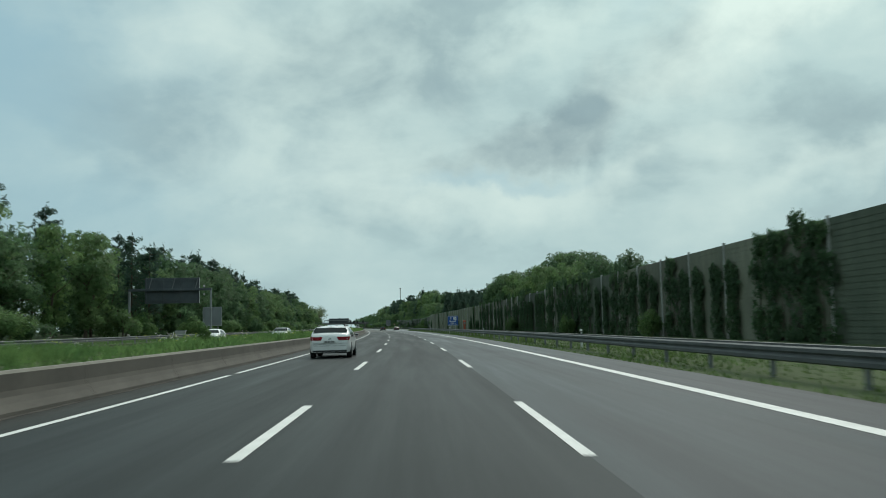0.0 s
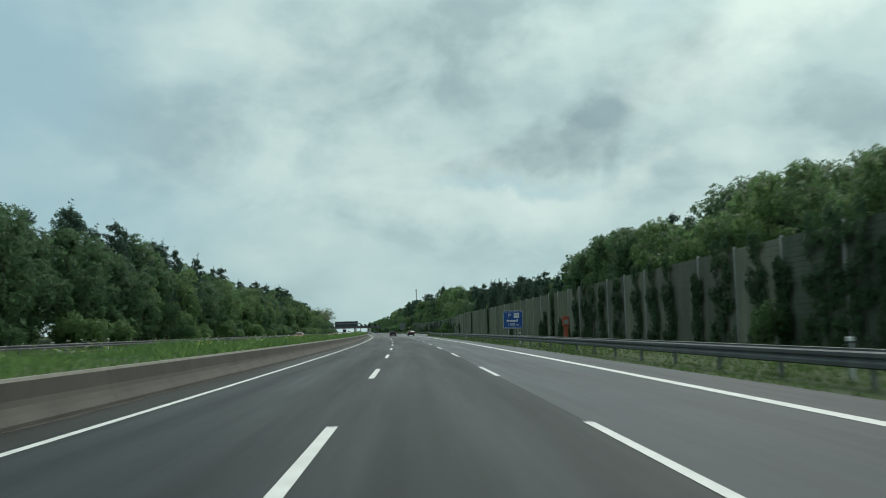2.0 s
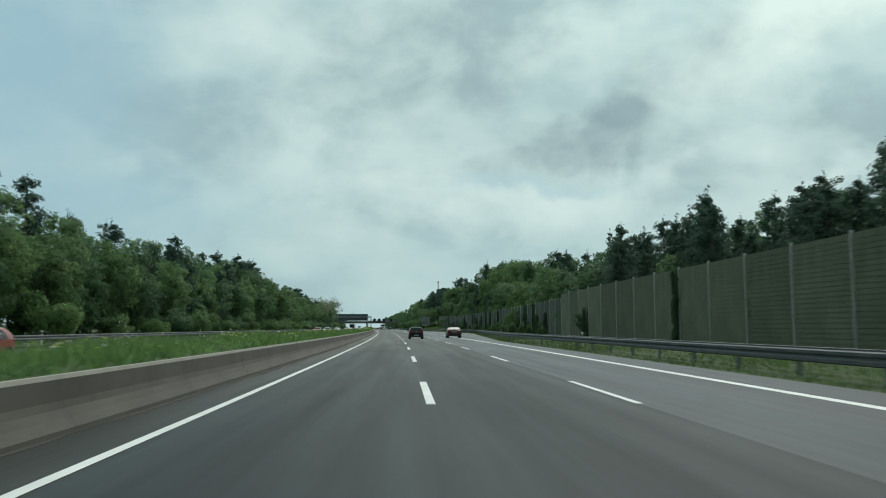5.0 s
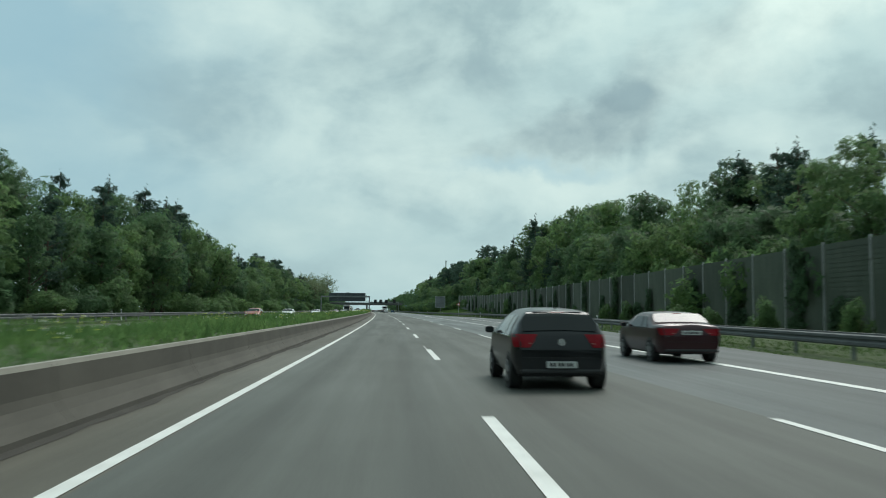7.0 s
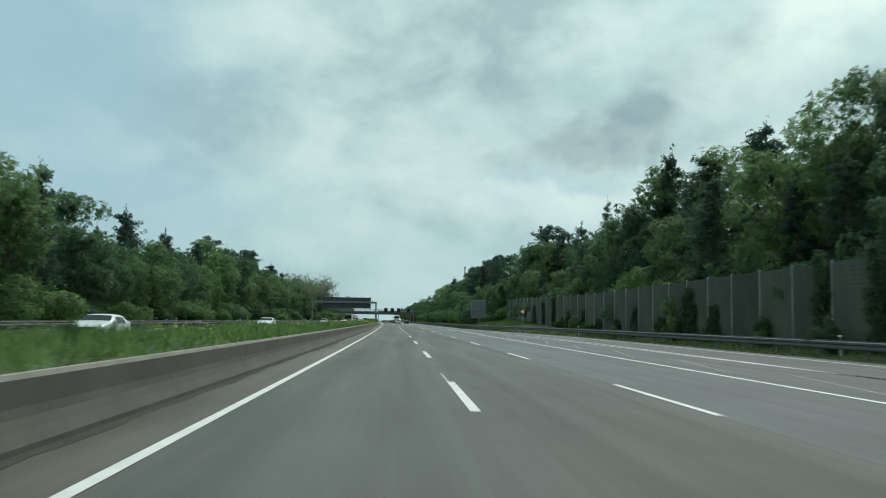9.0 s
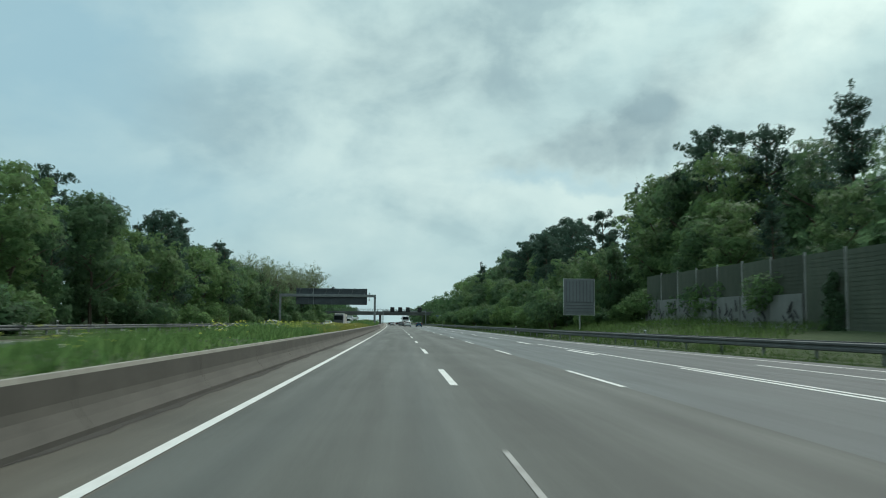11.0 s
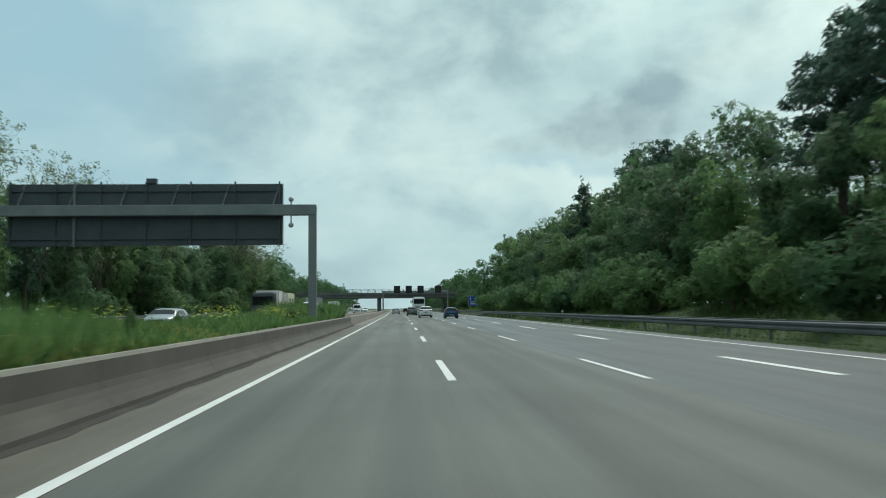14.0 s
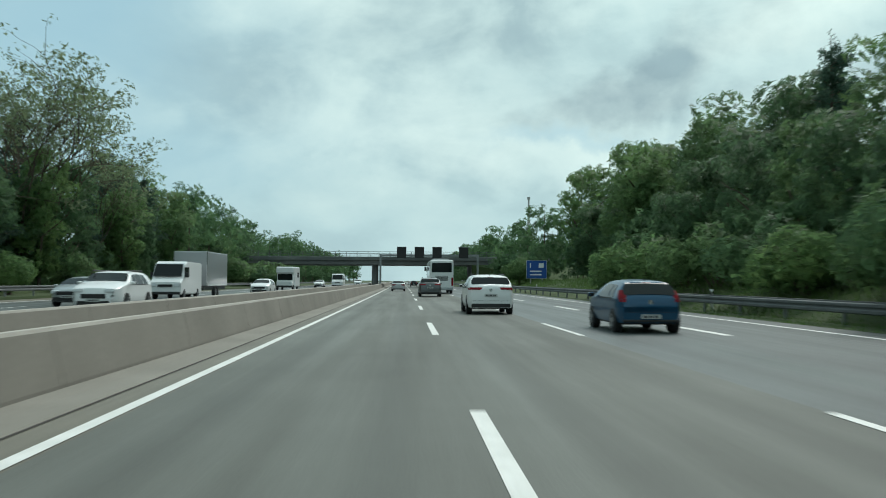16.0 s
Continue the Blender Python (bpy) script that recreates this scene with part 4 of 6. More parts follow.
# ---- meadow grass ----
def meadow(name, label, s0, s1, d0, d1, count, h0, h1, mat, seed, dense_near=True):
    rng = np.random.default_rng(seed)
    s = s0 + (s1 - s0) * rng.random(count)
    d = np.array([(d0(q) if callable(d0) else d0) for q in s])
    e = np.array([(d1(q) if callable(d1) else d1) for q in s])
    d = d + (e - d) * rng.random(count)
    pts = np.array([tuple(at(a, b, ground_height(a, b))) for a, b in zip(s, d)])
    tall = (h0 + (h1 - h0) * rng.random(count) ** 1.6) * (0.75 + 0.5 * np.sin(s * 0.31) * np.sin(s * 0.083 + d))
    a = rng.random(count) * 6.28
    w = 0.010 + 0.026 * rng.random(count)
    side = np.stack([np.cos(a), np.sin(a), np.zeros(count)], 1)
    lean = rng.normal(size=(count, 3)) * np.array([1, 1, 0]) * (tall * 0.45)[:, None]
    up = np.stack([np.zeros(count), np.zeros(count), tall], 1)
    q = np.stack([pts - side * w[:, None], pts + side * w[:, None], pts + lean + up], 1)
    ob = new(name, leaves_mesh(name, q.reshape(-1, 3), mat))
    return tagged(ob, label, "grass", kind="stuff")


meadow("median_grass", "tall green meadow grass on the median", 8, 455, -5.0, -1.6, 125000, 0.12, 0.42, GRASS, 1)
meadow("median_grass", "yellowing dry meadow grass on the median", 440, 535, -5.0, -1.6, 42000, 0.12, 0.40, GRASS_DRY, 2)
meadow("median_grass", "tall green meadow grass on the median near the sign gantry", 515, 574, -5.0, -1.6, 28000, 0.15, 0.5, GRASS, 3)
meadow("median_grass", "very tall rank grass at the end of the green median", 558, 574, -5.0, -1.55, 15000, 0.45, 1.0, GRASS, 8)
meadow("median_grass", "tall flowering weeds among the median grass", 424, 458, -4.7, -1.8, 7000, 0.22, 0.50, GRASS, 12)
meadow("median_grass", "high green weeds that lean over the median wall", 511, 532, -4.2, -1.62, 6500, 0.35, 0.85, GRASS, 13)
meadow("verge_grass", "short green grass along the guard rail", 8, 640, EDGE_R, lambda s: EDGE_R(s) + 2.6, 60000, 0.06, 0.24, HERBS, 4)
meadow("verge_grass", "rough green grass beyond the opposite lanes", 20, 640, -24.5, -20.2, 22000, 0.2, 0.6, GRASS, 5)

meadow("bank_grass", "rough green grass and herbs on the wooded bank", 434, 482, 15.6, 24.0, 16000, 0.25, 0.6, HERBS, 9)
meadow("bank_grass", "rough green grass and herbs below the wood edge", 482, 720, 16.0, 20.5, 22000, 0.25, 0.6, HERBS, 10)


def flowers(name, label, s0, s1, count, size, h0, h1, mat, seed):
    """Small blossoms scattered at the tops of the meadow, in loose drifts."""
    rng = np.random.default_rng(seed)
    s = s0 + (s1 - s0) * rng.random(4 * count)
    d = -4.9 + 3.2 * rng.random(4 * count)
    keep = np.argsort(np.sin(s * 0.41) * np.sin(d * 1.9 + s * 0.13) + 0.9 * rng.random(4 * count))[-count:]
    s, d = s[keep], d[keep]
    pts = np.array([tuple(at(a, b, ground_height(a, b))) for a, b in zip(s, d)])
    pts[:, 2] += h0 + (h1 - h0) * rng.random(count)
    ob = new(name, leaves_mesh(name, leaf_cloud(rng, pts, np.full(count, 0.03), 3 * count, size), mat))
    return tagged(ob, label, "flowers", kind="stuff")


flowers("meadow_flowers", "yellow blossoms above the green median grass", 528, 566, 600, 0.02, 0.30, 0.62, YELLOW, 21)
flowers("meadow_flowers", "yellow blossoms above the green median grass", 20, 480, 1500, 0.018, 0.2, 0.38, YELLOW, 22)
flowers("meadow_flowers", "yellow blossoms on the tall weeds", 426, 456, 420, 0.022, 0.30, 0.52, YELLOW, 24)
flowers("meadow_flowers", "small white blossoms in the median grass", 20, 566, 1500, 0.015, 0.2, 0.45, PALE_BLOSSOM, 23)
# herbs and young shrubs in the median
for k, (s, d, h) in enumerate(((33, -3.2, 0.9), (52, -3.8, 0.55), (61, -2.8, 0.5), (176, -3, 0.5), (248, -3.4, 0.5), (336, -3.0, 0.6), (531, -2.6, 0.7), (538, -3.6, 0.6), (552, -2.4, 0.8), (561, -2.0, 0.9), (566, -1.9, 0.8))):
    plant("bush", s, d, h, random.Random(k), h / 3.0 * 1.4)

# ---- signs, gantries, bridge ----
SIGN_BACK = mottled("grey_sign_back", (0.055, 0.065, 0.075), (0.085, 0.098, 0.11), 1.0, 14, 0.6, 0.2, 0.05)
SIGN_GREY = mottled("pale_grey_sign_back", (0.17, 0.185, 0.20), (0.24, 0.255, 0.27), 1.0, 14, 0.6, 0.2, 0.05)
RIB_GREY = mottled("dull_grey_rib", (0.10, 0.11, 0.12), (0.15, 0.16, 0.17), 1.0, 14, 0.6, 0.2, 0.05)
SIGN_BLUE = plain("blue_sign_face", (0.012, 0.075, 0.32), 0.45)
SIGN_WHITE = plain("white_sign_face", (0.75, 0.76, 0.76), 0.5)
SIGN_RED = plain("red_sign_face", (0.50, 0.03, 0.03), 0.5)
SIGN_RIM = plain("bright_sign_rim", (0.55, 0.57, 0.57), 0.4, 0.5)
CALL_ORANGE = plain("weathered_orange_paint", (0.30, 0.065, 0.035), 0.5)
BLACK = plain("black_plastic", (0.012, 0.012, 0.013), 0.6)
BRIDGE_CONCRETE = mottled("bridge_concrete", (0.095, 0.10, 0.10), (0.17, 0.175, 0.17), 0.3, 8, 0.9, 0, 0.2)


def text_part(name, body, size, m, mat, parent, depth=0.004):
    """Lettering as a mesh part, centred, standing upright and read from behind the sign's -y side."""
    cu = bpy.data.curves.new(name, "FONT")
    cu.body, cu.size, cu.extrude, cu.align_x, cu.align_y = body, size, depth, "CENTER", "CENTER"
    tmp = new("lettering", cu)
    me = bpy.data.meshes.new_from_object(tmp.evaluated_get(bpy.context.evaluated_depsgraph_get()))
    bpy.data.objects.remove(tmp)
    bpy.data.curves.remove(cu)
    me.materials.clear()
    me.materials.append(mat)
    ob = new(name, me)
    ob.parent = parent
    ob.matrix_local = m
    return ob


def sign_gantry(s, d0, d1, top, panel, label, balls, w=0.19, beam_mat=STEEL_DULL):
    """A portal of two posts and a box beam that carries a large sign seen from behind."""
    g = empty("sign_gantry", stand(s, 0, 0), label, "sign gantry")
    for d in (d0, d1):
        post = part("post", box(d - w, d + w, -0.16, 0.16, -0.2, top, 0.02), STEEL_DULL, g)
        part("base_plate", box(d - 0.35, d + 0.35, -0.35, 0.35, 0.0, 0.5, 0.02), CONCRETE_NEW, g)
    part("beam", box(d0 - w, d1 + w, -0.2, 0.2, top - 0.52 if w > 0.15 else top - 0.3, top, 0.02), beam_mat, g)
    p0, p1, z0, z1 = panel
    face = part("sign_panel", box(p0, p1, 0.32, 0.40, z0, z1, 0.02), SIGN_BACK, g, "dark grey back of a large traffic sign")
    n = int((p1 - p0) / 2.2)
    for i in range(n + 1):
        x = p0 + 0.15 + (p1 - p0 - 0.3) * i / n
        part("stiffener", box(x - 0.035, x + 0.035, 0.20, 0.315, z0 + 0.08, z1 + 0.1), SIGN_BACK, face)
    for i in range(n):
        x = p0 + 0.5 + (p1 - p0 - 1.0) * i / max(1, n - 1)
        part("brace", tube_into(bmesh.new(), (x, 0.15, top - 0.1), (x + 0.35, 0.30, z1), 0.035, sides=6), STEEL_DULL, g)
    for z in (z0 + 0.35, (z0 + z1) / 2, z1 - 0.35):
        part("rail", box(p0 + 0.05, p1 - 0.05, 0.22, 0.312, z - 0.04, z + 0.04), SIGN_BACK, face)
    part("rim", box(p1 - 0.003, p1 + 0.03, 0.28, 0.42, z0, z1), SIGN_RIM, face)
    for x, z in balls:
        bm = bmesh.new()
        bmesh.ops.create_uvsphere(bm, u_segments=16, v_segments=10, radius=0.13, matrix=Matrix.Translation((x, 0, z)))
        sensor = part("round_sensor", bm, POST_GREY, g, "pale round sensor head", True)
        low, high = sorted((z, top - (0.5 if z < top - 0.3 else 0.0)))
        part("stem", tube_into(bmesh.new(), (x, 0, low), (x, 0, high), 0.03), STEEL_DULL, sensor)
    return g


gantry = sign_gantry(556, -19.6, -1.9, 6.35, (-16.7, -3.4, 4.40, 7.45), "grey steel sign gantry over the opposite lanes, seen from behind", ((-2.95, 6.62), (-2.95, 5.35)))
part("mullion", box(-13.52, -13.42, 0.17, 0.30, 4.35, 7.55, 0.01), STEEL_DULL, gantry)
part("control_box", box(-10.05, -9.55, 0.22, 0.50, 7.46, 7.72, 0.02), SIGN_BACK, gantry)
sign_gantry(106, -29.0, -19.0, 6.55, (-27.2, -20.5, 4.7, 7.9), "dark steel sign gantry beside the opposite lanes against the wood", ((-19.85, 6.8), (-19.85, 5.75)), 0.10, SIGN_BACK)


def board_sign(name, s, d0, d1, z0, z1, mat, posts, label, rib=False):
    g = empty(name, stand(s, 0, 0), label, "road sign")
    b = part("board", box(d0, d1, 0.0, 0.05, z0, z1, 0.012), mat, g)
    part("rim", box(d0 - 0.03, d0 - 0.001, -0.02, 0.07, z0 - 0.03, z1 + 0.03), SIGN_RIM, b)
    part("rim", box(d1 + 0.001, d1 + 0.03, -0.02, 0.07, z0 - 0.03, z1 + 0.03), SIGN_RIM, b)
    part("rim", box(d0, d1, -0.02, 0.07, z1 + 0.001, z1 + 0.03), SIGN_RIM, b)
    part("rim", box(d0, d1, -0.02, 0.07, z0 - 0.03, z0 - 0.001), SIGN_RIM, b)
    if rib:
        n = 9
        for i in range(n):
            x = d0 + (d1 - d0) * (i + 0.7) / n
            part("rib", box(x - 0.025, x + 0.025, -0.05, -0.002, z0 + (z1 - z0) * 0.36, z1 - 0.15), RIB_GREY, b)
        for i in range(4):
            z = z0 + 0.22 + 0.27 * i
            part("rib", box(d0 + 0.15, d1 - 0.15, -0.05, -0.002, z, z + 0.05), RIB_GREY, b)
    for x in posts:
        part("post", tube_into(bmesh.new(), (x, 0.12, -0.3), (x, 0.12, z1 - 0.1), 0.07, sides=12), POST_GREY, g, smooth=False)
    return g, b


# rest area sign
g, b = board_sign("parking_sign", 147.5, 14.0, 15.83, 1.25, 2.91, SIGN_BLUE, (14.45, 15.4), "blue rest area sign with white lettering on two posts")
part("border", box(14.06, 15.77, -0.004, 0.0, 2.80, 2.83), SIGN_WHITE, b)
part("border", box(14.06, 15.77, -0.004, 0.0, 1.33, 1.36), SIGN_WHITE, b)
text_part("letter", "P", 0.52, pose(14.58, -0.006, 2.46, 90, 0, 0), SIGN_WHITE, b)
field = part("white_field", box(15.0, 15.52, -0.005, 0.0, 2.24, 2.70), SIGN_WHITE, b)
text_part("letters", "WC", 0.27, pose(15.26, -0.008, 2.47, 90, 0, 0), SIGN_BLUE, field, 0.002)
for x0, x1, z1 in ((14.30, 14.42, 2.09), (14.45, 14.55, 2.04), (14.58, 14.61, 2.06), (14.64, 14.80, 2.04), (14.83, 14.99, 2.04), (15.02, 15.12, 2.04), (15.15, 15.25, 2.04), (15.28, 15.38, 2.09)):
    part("letter_bar", box(x0, x1, -0.006, 0.0, 1.87, z1), SIGN_WHITE, b)
text_part("letters", "1100 m", 0.36, pose(14.92, -0.006, 1.60, 90, 0, 0), SIGN_WHITE, b)
# second blue sign near the bridge
g, b = board_sign("parking_sign", 690, 17.1, 19.5, 1.6, 3.7, SIGN_BLUE, (17.6, 19.0), "blue motorway sign with white field before the bridge")
part("white_field", box(18.55, 19.15, -0.006, 0.0, 2.85, 3.4), SIGN_WHITE, b)
part("letter", box(17.5, 17.62, -0.006, 0.0, 2.85, 3.4), SIGN_WHITE, b)
for z in (2.35, 1.95):
    part("lettering_bar", box(17.5, 18.9, -0.006, 0.0, z, z + 0.16), SIGN_WHITE, b)
board_sign("road_sign", 466.5, 15.75, 18.3, 1.95, 4.9, SIGN_GREY, (17.1,), "large grey ribbed sign seen from behind on one post", True)
board_sign("road_sign", 116, -22.1, -19.6, 1.9, 4.4, SIGN_GREY, (-21.6, -20.1), "grey sign seen from behind near the wood")


def yield_sign(s, d):
    g = empty("give_way_sign", stand(s, d), "red and white triangular give way sign on a post", "road sign")
    part("post", tube_into(bmesh.new(), (0, 0.04, -0.2), (0, 0.04, 2.55), 0.035, sides=10), POST_GREY, g)
    for name, r, y, mat in (("red_border", 0.48, 0.0, SIGN_RED), ("white_field", 0.30, -0.012, SIGN_WHITE)):
        bm = bmesh.new()
        bmesh.ops.create_cone(bm, cap_ends=True, segments=3, radius1=r, radius2=r, depth=0.02, matrix=pose(0, y, 2.5, 90, 0, 0) @ pose(0, 0, 0, 0, 0, 30 + 180 * 0 + 60))
        part(name, bm, mat, g)


yield_sign(420, 17.3)


def call_pillar(s, d):
    g = empty("emergency_phone", stand(s, d, 0.05), "orange emergency call pillar behind the guard rail", "emergency phone")
    part("column", box(-0.13, 0.13, -0.11, 0.11, -0.1, 1.25, 0.03), CALL_ORANGE, g)
    head = part("head", box(-0.20, 0.20, -0.16, 0.16, 1.25, 1.80, 0.04), CALL_ORANGE, g)
    part("speaker_panel", box(-0.13, 0.13, -0.168, -0.161, 1.38, 1.62, 0.0), STEEL_DULL, head)
    part("cap", box(-0.22, 0.22, -0.18, 0.18, 1.802, 1.86, 0.015), CALL_ORANGE, head)


call_pillar(118, 14.0)


def delineator(s, d, z=0.0):
    g = empty("delineator_post", stand(s, d, z), "white plastic roadside post with a black band", "roadside post", "delineators along the verge")
    part("post", box(-0.055, 0.055, -0.045, 0.045, -0.2, 0.92, 0.015), SIGN_WHITE, g)
    part("black_band", box(-0.058, 0.058, -0.048, 0.048, 0.66, 0.84, 0.01), BLACK, g)
    part("reflector", box(-0.03, 0.03, -0.054, -0.047, 0.70, 0.80), SIGN_RIM, g)


for k in range(16):
    s = 38 + 45.2 * k
    delineator(s, RAIL_R(s) + 0.45)
    delineator(s + 11, -20.6, 0.2)


def cabinet(s, d, z):
    g = empty("roadside_cabinet", stand(s, d, z), "pale grey roadside control cabinet", "cabinet")
    part("body", box(-0.6, 0.6, -0.25, 0.25, -0.1, 1.0, 0.03), POST_GREY, g)
    part("lid", box(-0.65, 0.65, -0.3, 0.3, 1.0, 1.06, 0.02), STEEL_DULL, g)


cabinet(101, -21.5, 0.25)
cabinet(548, -21.0, 0.2)


def overpass(s):
    g = empty("road_bridge", stand(s, 0, 0), "grey concrete road bridge over the motorway with steel railing", "bridge")
    deck = part("deck", box(-30, 34, 0, 11, 4.15, 5.35, 0.05), BRIDGE_CONCRETE, g)
    part("edge_beam", box(-30, 34, -0.25, 0.0, 4.95, 5.65, 0.04), BRIDGE_CONCRETE, deck)
    part("edge_beam", box(-30, 34, 11.0, 11.25, 4.95, 5.65, 0.04), BRIDGE_CONCRETE, deck)
    for y in (0.05, 10.9):
        rail = part("railing", box(-30, 34, y - 0.03, y + 0.03, 6.55, 6.62), STEEL, g)
        part("railing_bar", box(-30, 34, y - 0.02, y + 0.02, 6.1, 6.14), STEEL, rail)
        for i in range(33):
            part("baluster", box(-30 + 2 * i - 0.03, -29.94 + 2 * i, y - 0.028, y + 0.028, 5.4, 6.56), STEEL, rail)
    for x, w in ((-2.8, 0.5),):
        for y in (1.5, 5.5, 9.5):
            part("pier", box(x - w, x + w, y - 0.5, y + 0.5, -0.3, 4.2, 0.08), BRIDGE_CONCRETE, g)
    for x0, x1 in ((-32, -21.5), (15.2, 36)):
        part("abutment", box(x0, x1, 0.4, 10.6, -0.3, 4.2), BRIDGE_CONCRETE, g)
        bm = bmesh.new()
        for side in (-1, 1):
            q = x0 if x0 < 0 else x1
            face = x1 if x0 < 0 else x0
            for yy in ((0, -14) if side < 0 else (11, 25)),:
                v = [bm.verts.new(p) for p in ((face, yy[0], -0.2), (q, yy[0], -0.2), (q, yy[1], -0.2), (q, yy[0], 4.6), (face, yy[0], 4.2))]
                bm.faces.new((v[0], v[2], v[1]))
                bm.faces.new((v[0], v[4], v[2]))
                bm.faces.new((v[4], v[3], v[2]))
        part("embankment", bm, GROUND, g)
    return g


overpass(745)
VMS = empty("display_gantry", stand(741.5, 0, 0), "row of dark square traffic displays on a gantry before the bridge", "sign gantry")
part("beam", box(-1.6, 16.2, -0.2, 0.2, 5.6, 6.0, 0.03), STEEL_DULL, VMS)
for d in (-1.6, 16.0):
    part("post", box(d - 0.18, d + 0.18, -0.18, 0.18, -0.2, 6.0, 0.02), STEEL_DULL, VMS)
for d in (2.2, 5.4, 8.6, 13.4):
    unit = part("display", box(d - 0.85, d + 0.85, -0.45, -0.2, 5.35, 7.35, 0.04), BLACK, VMS)
    part("hood", box(d - 0.9, d + 0.9, -0.62, -0.43, 7.3, 7.36), STEEL_DULL, unit)


def lattice_mast(s, d, h):
    g = empty("radio_mast", stand(s, d, 0), "slim pale mast above the distant trees", "mast")
    part("shaft", tube_into(bmesh.new(), (0, 0, 0), (0, 0, h), 0.7, 0.5, 10), POST_GREY, g)
    part("head", tube_into(bmesh.new(), (0, 0, h), (0, 0, h + 1.5), 0.9, 0.9, 10), POST_GREY, g)


lattice_mast(1080, 78, 50)

# ---- vehicles ----
def car_paint(name, c, metal=0.25):
    m, n, b = material(name, 0.34, metal, 0.35)
    pos = n.add("ShaderNodeTexCoord").outputs["Object"]
    dust = n.noise(pos, 2.2, 4.0)
    grime = n.ramp(n.math("ADD", n.math("MULTIPLY", dust, 0.6), n.math("MULTIPLY", n.add("ShaderNodeSeparateXYZ", i0=pos).outputs[2], -0.35)), [(0.05, (0,) * 3), (0.35, (0.10,) * 3)])
    col = n.mix(grime, (*c, 1), (0.10, 0.095, 0.085, 1))
    m.node_tree.links.new(col, b.inputs["Base Color"])
    b.inputs["Coat Weight"].default_value = 0.45 if max(c) > 0.02 else 0.3
    b.inputs["Specular IOR Level"].default_value = 0.35 if max(c) > 0.02 else 0.2
    b.inputs["Coat Roughness"].default_value = 0.08
    return m


def clear_dark_glass():
    m, n, b = material("tinted_glass", 0.08, 0.0, 0.2)
    b.inputs["Base Color"].default_value = (0.012, 0.015, 0.016, 1)
    return m


GLASS = clear_dark_glass()
TYRE = mottled("tyre_rubber", (0.012, 0.012, 0.012), (0.03, 0.03, 0.03), 3, 30, 0.9)
RIM = plain("alloy_rim", (0.24, 0.25, 0.26), 0.35, 0.8)
LAMP_RED = plain("red_lamp", (0.20, 0.004, 0.010), 0.35, 0.0, 0.15)
LAMP_CLEAR = plain("clear_lamp", (0.70, 0.72, 0.74), 0.15)
LAMP_PALE = plain("pale_red_lamp", (0.30, 0.12, 0.11), 0.25)
CHROME = plain("chrome", (0.6, 0.61, 0.62), 0.2, 0.9)
PLATE_WHITE = plain("plate_white", (0.46, 0.47, 0.46), 0.5)
TRIM = plain("dark_trim", (0.016, 0.016, 0.017), 0.55)
PAINTS = {
    "white": car_paint("white_paint", (0.72, 0.73, 0.73), 0.0), "black": car_paint("black_paint", (0.008, 0.010, 0.012), 0.0),
    "red": car_paint("dark_red_paint", (0.034, 0.006, 0.010)), "bright_red": car_paint("red_paint", (0.30, 0.075, 0.055)),
    "blue": car_paint("blue_paint", (0.003, 0.058, 0.125)), "silver": car_paint("silver_paint", (0.38, 0.40, 0.41), 0.6),
    "grey": car_paint("grey_paint", (0.10, 0.11, 0.115), 0.5), "mauve": car_paint("rosy_silver_paint", (0.34, 0.28, 0.30), 0.5)}


class Shape:
    """Outer form of a car: a top line along its length, a belt line, plan taper and lean of the sides. y runs from the rear to the front."""

    def __init__(self, length, width, top, belt, roof, tumble=0.32, sill=0.25):
        self.length, self.half, self.belt, self.tumble, self.sill = length, width / 2, belt, tumble, sill
        self.ty, self.tz = [p[0] for p in top], [p[1] for p in top]
        self.roof = roof

    def top(self, y):
        return float(np.interp(y, self.ty, self.tz))

    def rear(self, z):
        """How far in the rear face stands at the height z."""
        if z <= self.tz[0]:
            return 0.0
        return float(np.interp(z, self.tz[:6], self.ty[:6])) if self.tz[5] > self.tz[3] else float(np.interp(z, self.tz[:4], self.ty[:4]))

    def plan(self, y):
        u = y / self.length
        return self.half * (1 - 0.16 * max(0.0, (0.10 - u) / 0.10) ** 2 - 0.30 * max(0.0, (u - 0.84) / 0.16) ** 2)

    def side(self, y, z):
        w = self.plan(y)
        if z < 0.45:
            return w * (0.93 + 0.07 * min(1.0, (z - self.sill) / (0.45 - self.sill)))
        if z < self.belt:
            return w * (1 - 0.035 * (z - 0.45) / (self.belt - 0.45))
        return w * 0.965 - self.tumble * (z - self.belt) - 0.22 * max(0.0, z - self.belt - 0.18)

    def section(self, y):
        t = self.top(y)
        zs = [self.sill, self.sill + 0.12, 0.45, 0.62, min(self.belt - 0.04, t - 0.10), min(self.belt, t - 0.07), min(self.belt + 0.16, t - 0.05), t - 0.045]
        zs = [max(self.sill + 0.02 * i, z) for i, z in enumerate(zs)]
        pts = [(self.side(y, z), z) for z in zs]
        w = pts[-1][0]
        return pts + [(w - 0.06, t - 0.008), (w * 0.55, t + 0.012), (0.0, t + 0.02)]


